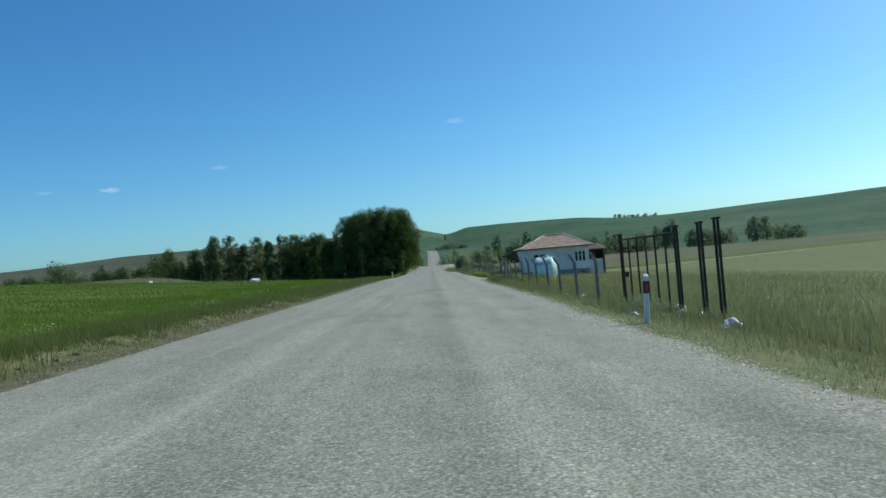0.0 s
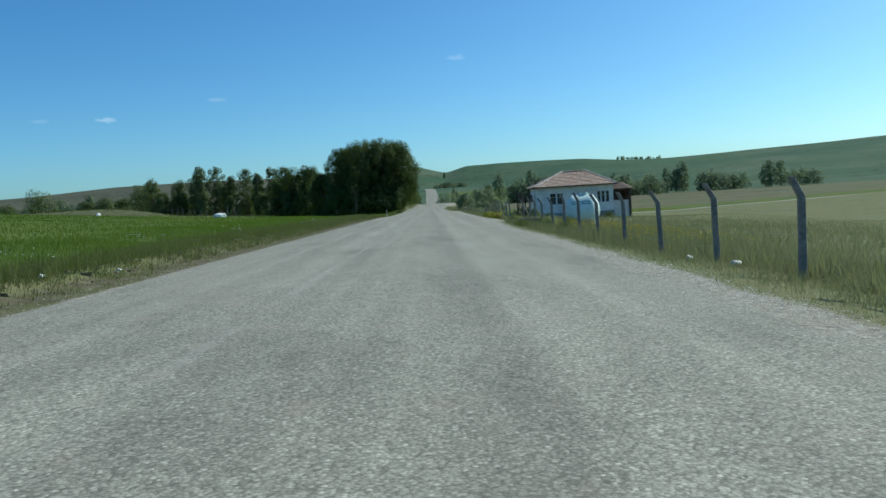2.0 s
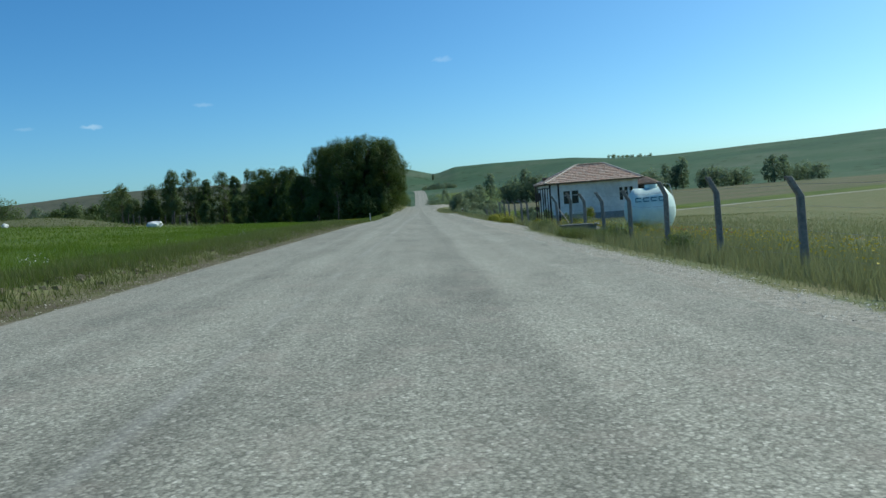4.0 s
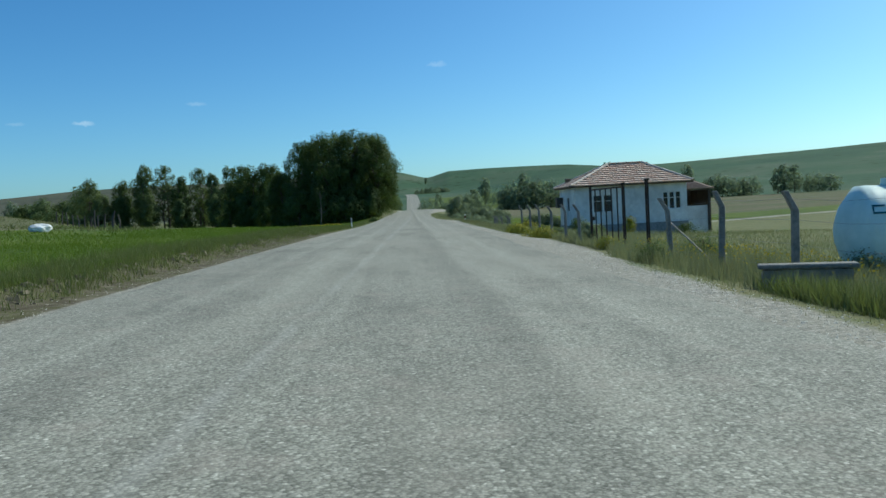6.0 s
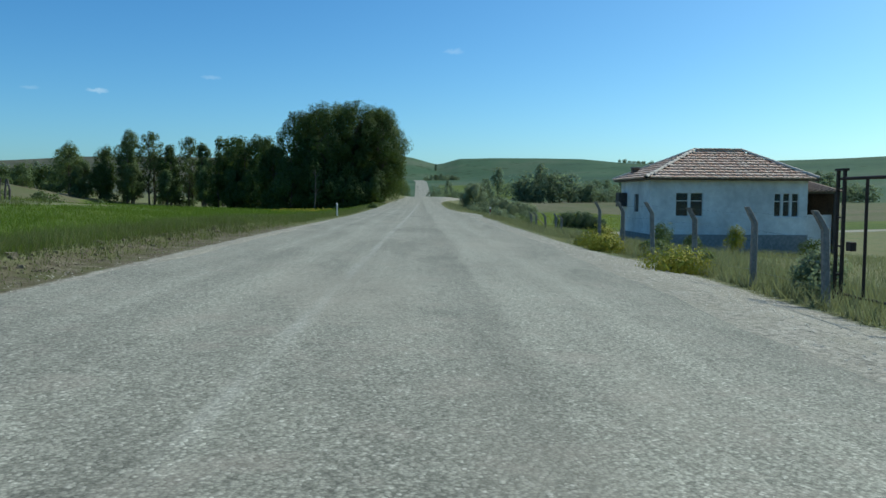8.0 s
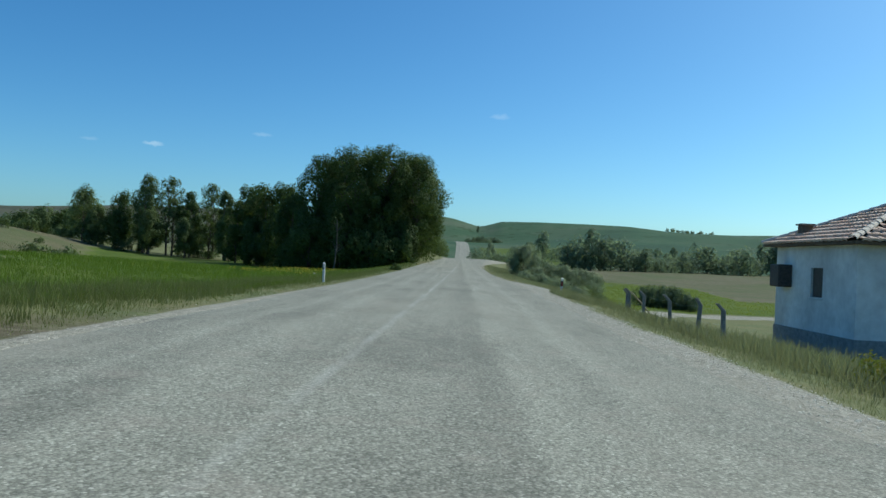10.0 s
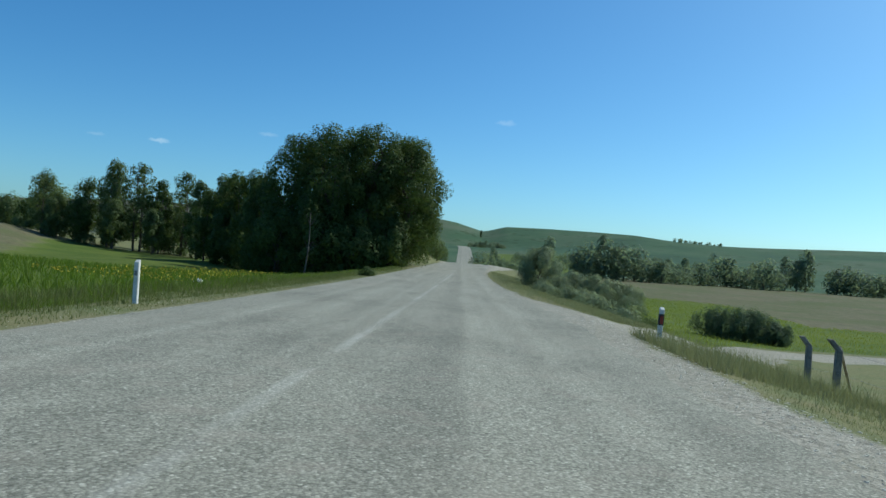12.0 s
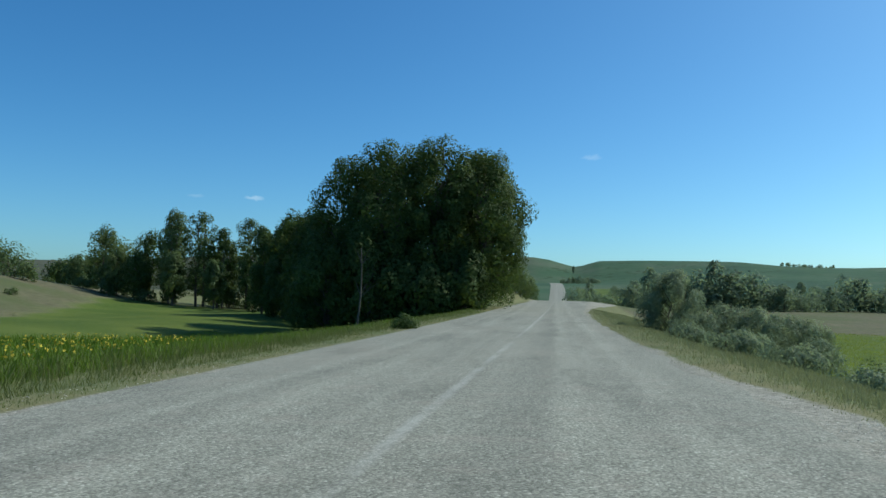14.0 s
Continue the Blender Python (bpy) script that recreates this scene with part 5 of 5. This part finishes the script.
    # the young crop: fine near the road, broader where it is far off
    x, y = strip(190000, -7.1, -15, 6, 126, 1.3)
    blades("crop_blades", x, y, rng.uniform(0.10, 0.23, len(x)) * (0.85 + 0.35 * waves(x, y, 4, 51)), M_WHEAT, 0.013, "dense bright green young wheat", 4, 0.22)
    x, y = strip(85000, -15, -46, 10, 126, 1.2)
    x, y = x[(y < 94) | (x > -18)], y[(y < 94) | (x > -18)]
    blades("crop_blades", x, y, rng.uniform(0.08, 0.18, len(x)), M_WHEAT, 0.035, "dense bright green young wheat", 14, 0.25)
    x, y = strip(70000, -7.6, -34, 126, 205, 1.4)
    blades("meadow_grass", x, y, rng.uniform(0.12, 0.35, len(x)), M_WHEAT, 0.04, "green meadow grass before the trees", 5)
    x, y = strip(42000, 10.5, 44, 146, 226, 1.2)
    keep = (y - track_mid(x) > 3) & ((y < 183) | (x < 32 + (y - 184) * 0.16))
    x, y = x[keep], y[keep]
    blades("crop_blades", x, y, rng.uniform(0.10, 0.22, len(x)), M_WHEAT_SUN, 0.04, "bright yellow-green young crop beyond the track", 15, 0.3)
    # dry scrub beyond the crop, and tall weeds along the wire fence
    x, y = strip(42000, -17, -90, 95, 215, 1.3)
    keep = x < np.minimum(-26 - (y - 128) * 0.4, -17.0)
    x, y = x[keep], y[keep]
    blades("scrub_grass", x, y, rng.uniform(0.08, 0.34, len(x)), M_WEED, 0.05, "dry brownish scrub grass beyond the crop", 9, 0.35)
    x, y = strip(60000, 4.2, 7.4, 40, 76)
    keep = (x > grass_line(y) + 0.25) & (waves(x, y, 1.7, 61) + rng.uniform(-0.5, 1, len(x)) > 0.25)
    x, y = x[keep], y[keep]
    blades("tall_weeds", x, y, rng.uniform(0.25, 0.75, len(x)) * (0.75 + 0.4 * waves(x, y, 3, 62)) * 0.85, M_BLADE, 0.013, "tall green weeds along the wire fence", 10, 0.22)
    # thick weeds hide the foot of the culvert wall
    x, y = strip(4200, 3.9, 5.6, 59.2, 62.2)
    blades("culvert_weeds", x, y, rng.uniform(0.14, 0.44, len(x)), M_WEED, 0.016, "thick green weeds before the culvert wall", 16, 0.3)
    # yard and meadow on the right
    x, y = strip(95000, 5.5, 34, 4, 117, 1.7)
    blades("meadow_grass", x, y, rng.uniform(0.15, 0.5, len(x)) * (1 - 0.7 * smooth01(14, 34, x)), M_BLADE, 0.024, "rough tall meadow grass behind the fence", 6)
    # heads of flowers on the tall weeds
    def heads(name, x, y, hts, mat, size, label):
        n = len(x)
        z = ground_z(x, y) + hts
        a, b = rng.randn(n, 3), rng.randn(n, 3)
        a /= np.linalg.norm(a, axis=1, keepdims=True)
        b /= np.linalg.norm(b, axis=1, keepdims=True)
        p = np.stack([x, y, z], -1)
        v = np.stack([p - a * size, p + b * size * 0.7, p + a * size, p - b * size * 0.7], 1).reshape(-1, 3)
        tagged(new(name, fast_mesh(name, v, np.arange(4 * n).reshape(-1, 4), mat)), label, "flowers", "", "stuff")

    x, y = strip(2600, 5.0, 8.5, 40, 75)
    heads("yellow_flowers", x, y, rng.uniform(0.25, 0.55, len(x)), M_FLOWER, 0.03, "small yellow wild flowers in the verge")
    x, y = strip(800, -8.6, -13, 133, 149)
    heads("yellow_flowers", x, y, rng.uniform(0.16, 0.30, len(x)), M_FLOWER, 0.04, "drift of yellow wild flowers in the meadow")
    x, y = strip(110, 7.4, 10.2, 60, 65)
    heads("red_flowers", x, y, rng.uniform(0.25, 0.5, len(x)), M_POPPY, 0.03, "red poppies in the weeds")
    x, y = strip(9000, -7.0, -10.4, 8, 84)
    keep = waves(x, y, 2.6, 81) + waves(x, y, 7, 82) > 0.95
    x, y = x[keep], y[keep]
    heads("white_flowers", x, y, rng.uniform(0.25, 0.45, len(x)), M_WHITE_FLOWER, 0.02, "small white wild flowers at the field edge")
    # loose stones along both edges, clods under the crop
    def stones(name, x, y, sizes, mat, label, cat, flat=1.0):
        n = len(x)
        base = np.array([(-1, -1, -0.5), (1, -1, -0.5), (1, 1, -0.5), (-1, 1, -0.5), (-0.7, -0.7, 0.5), (0.7, -0.7, 0.5), (0.7, 0.7, 0.5), (-0.7, 0.7, 0.5)], float) * (0.8, 0.8, 0.8 * flat)
        tri = np.array([(0, 1, 5), (0, 5, 4), (1, 2, 6), (1, 6, 5), (2, 3, 7), (2, 7, 6), (3, 0, 4), (3, 4, 7), (4, 5, 6), (4, 6, 7)])
        k = len(base)
        a = rng.uniform(0, 2 * np.pi, n)
        v = base[None] * sizes[:, None, None] * rng.uniform(0.55, 1.35, (n, k, 1)) * rng.uniform(0.7, 1.3, (n, 1, 3))
        c, s = np.cos(a)[:, None], np.sin(a)[:, None]
        vx, vy = v[:, :, 0] * c - v[:, :, 1] * s, v[:, :, 0] * s + v[:, :, 1] * c
        z = ground_z(x, y) + sizes * 0.25 * flat
        v = np.stack([vx + x[:, None], vy + y[:, None], v[:, :, 2] + z[:, None]], -1).reshape(-1, 3)
        f = (tri[None] + k * np.arange(n)[:, None, None]).reshape(-1, 3)
        tagged(new(name, fast_mesh(name, v, f, mat)), label, cat, "", "stuff")

    y = rng.uniform(3, 138, 20000)
    x = ROAD_R - narrow(y) - 0.12 + (grass_line(y) - ROAD_R + narrow(y) + 0.4) * rng.uniform(0, 1, len(y)) ** 0.8
    stones("loose_gravel", x, y, 0.005 + 0.017 * rng.uniform(0, 1, len(x)) ** 2.4, M_GRAVEL, "loose pale gravel along the road edge", "gravel", 0.45)
    y = rng.uniform(3, 150, 3500)
    x = ROAD_L + left_edge(y) - rng.uniform(0.0, 1.0, len(y)) ** 1.6 * 0.7
    stones("loose_gravel", x, y, rng.uniform(0.005, 0.015, len(x)), M_GRAVEL, "loose pale gravel along the road edge", "gravel", 0.5)
    y = np.concatenate([rng.uniform(3, 60, 1900), rng.uniform(55, 98, 2600)])
    x = -6.1 - 0.95 * rng.uniform(0, 1, len(y)) ** 0.6
    stones("earth_clods", x, y, rng.uniform(0.008, 0.032, len(x)) * (1 + 2.2 * (rng.uniform(0, 1, len(x)) > 0.9) * smooth01(6.3, 6.6, -x)), M_CLOD, "brown earth clods along the edge of the crop", "soil", 0.8)


M_WEED = leaf_material("weed_stalks", (0.078, 0.105, 0.030), (0.190, 0.192, 0.078), (0.16, 0.20, 0.05), 0.35)
M_CLOD = speckled("dry_earth_clod", (0.085, 0.070, 0.045), (0.22, 0.19, 0.13), 12, 0.95)
scatter()
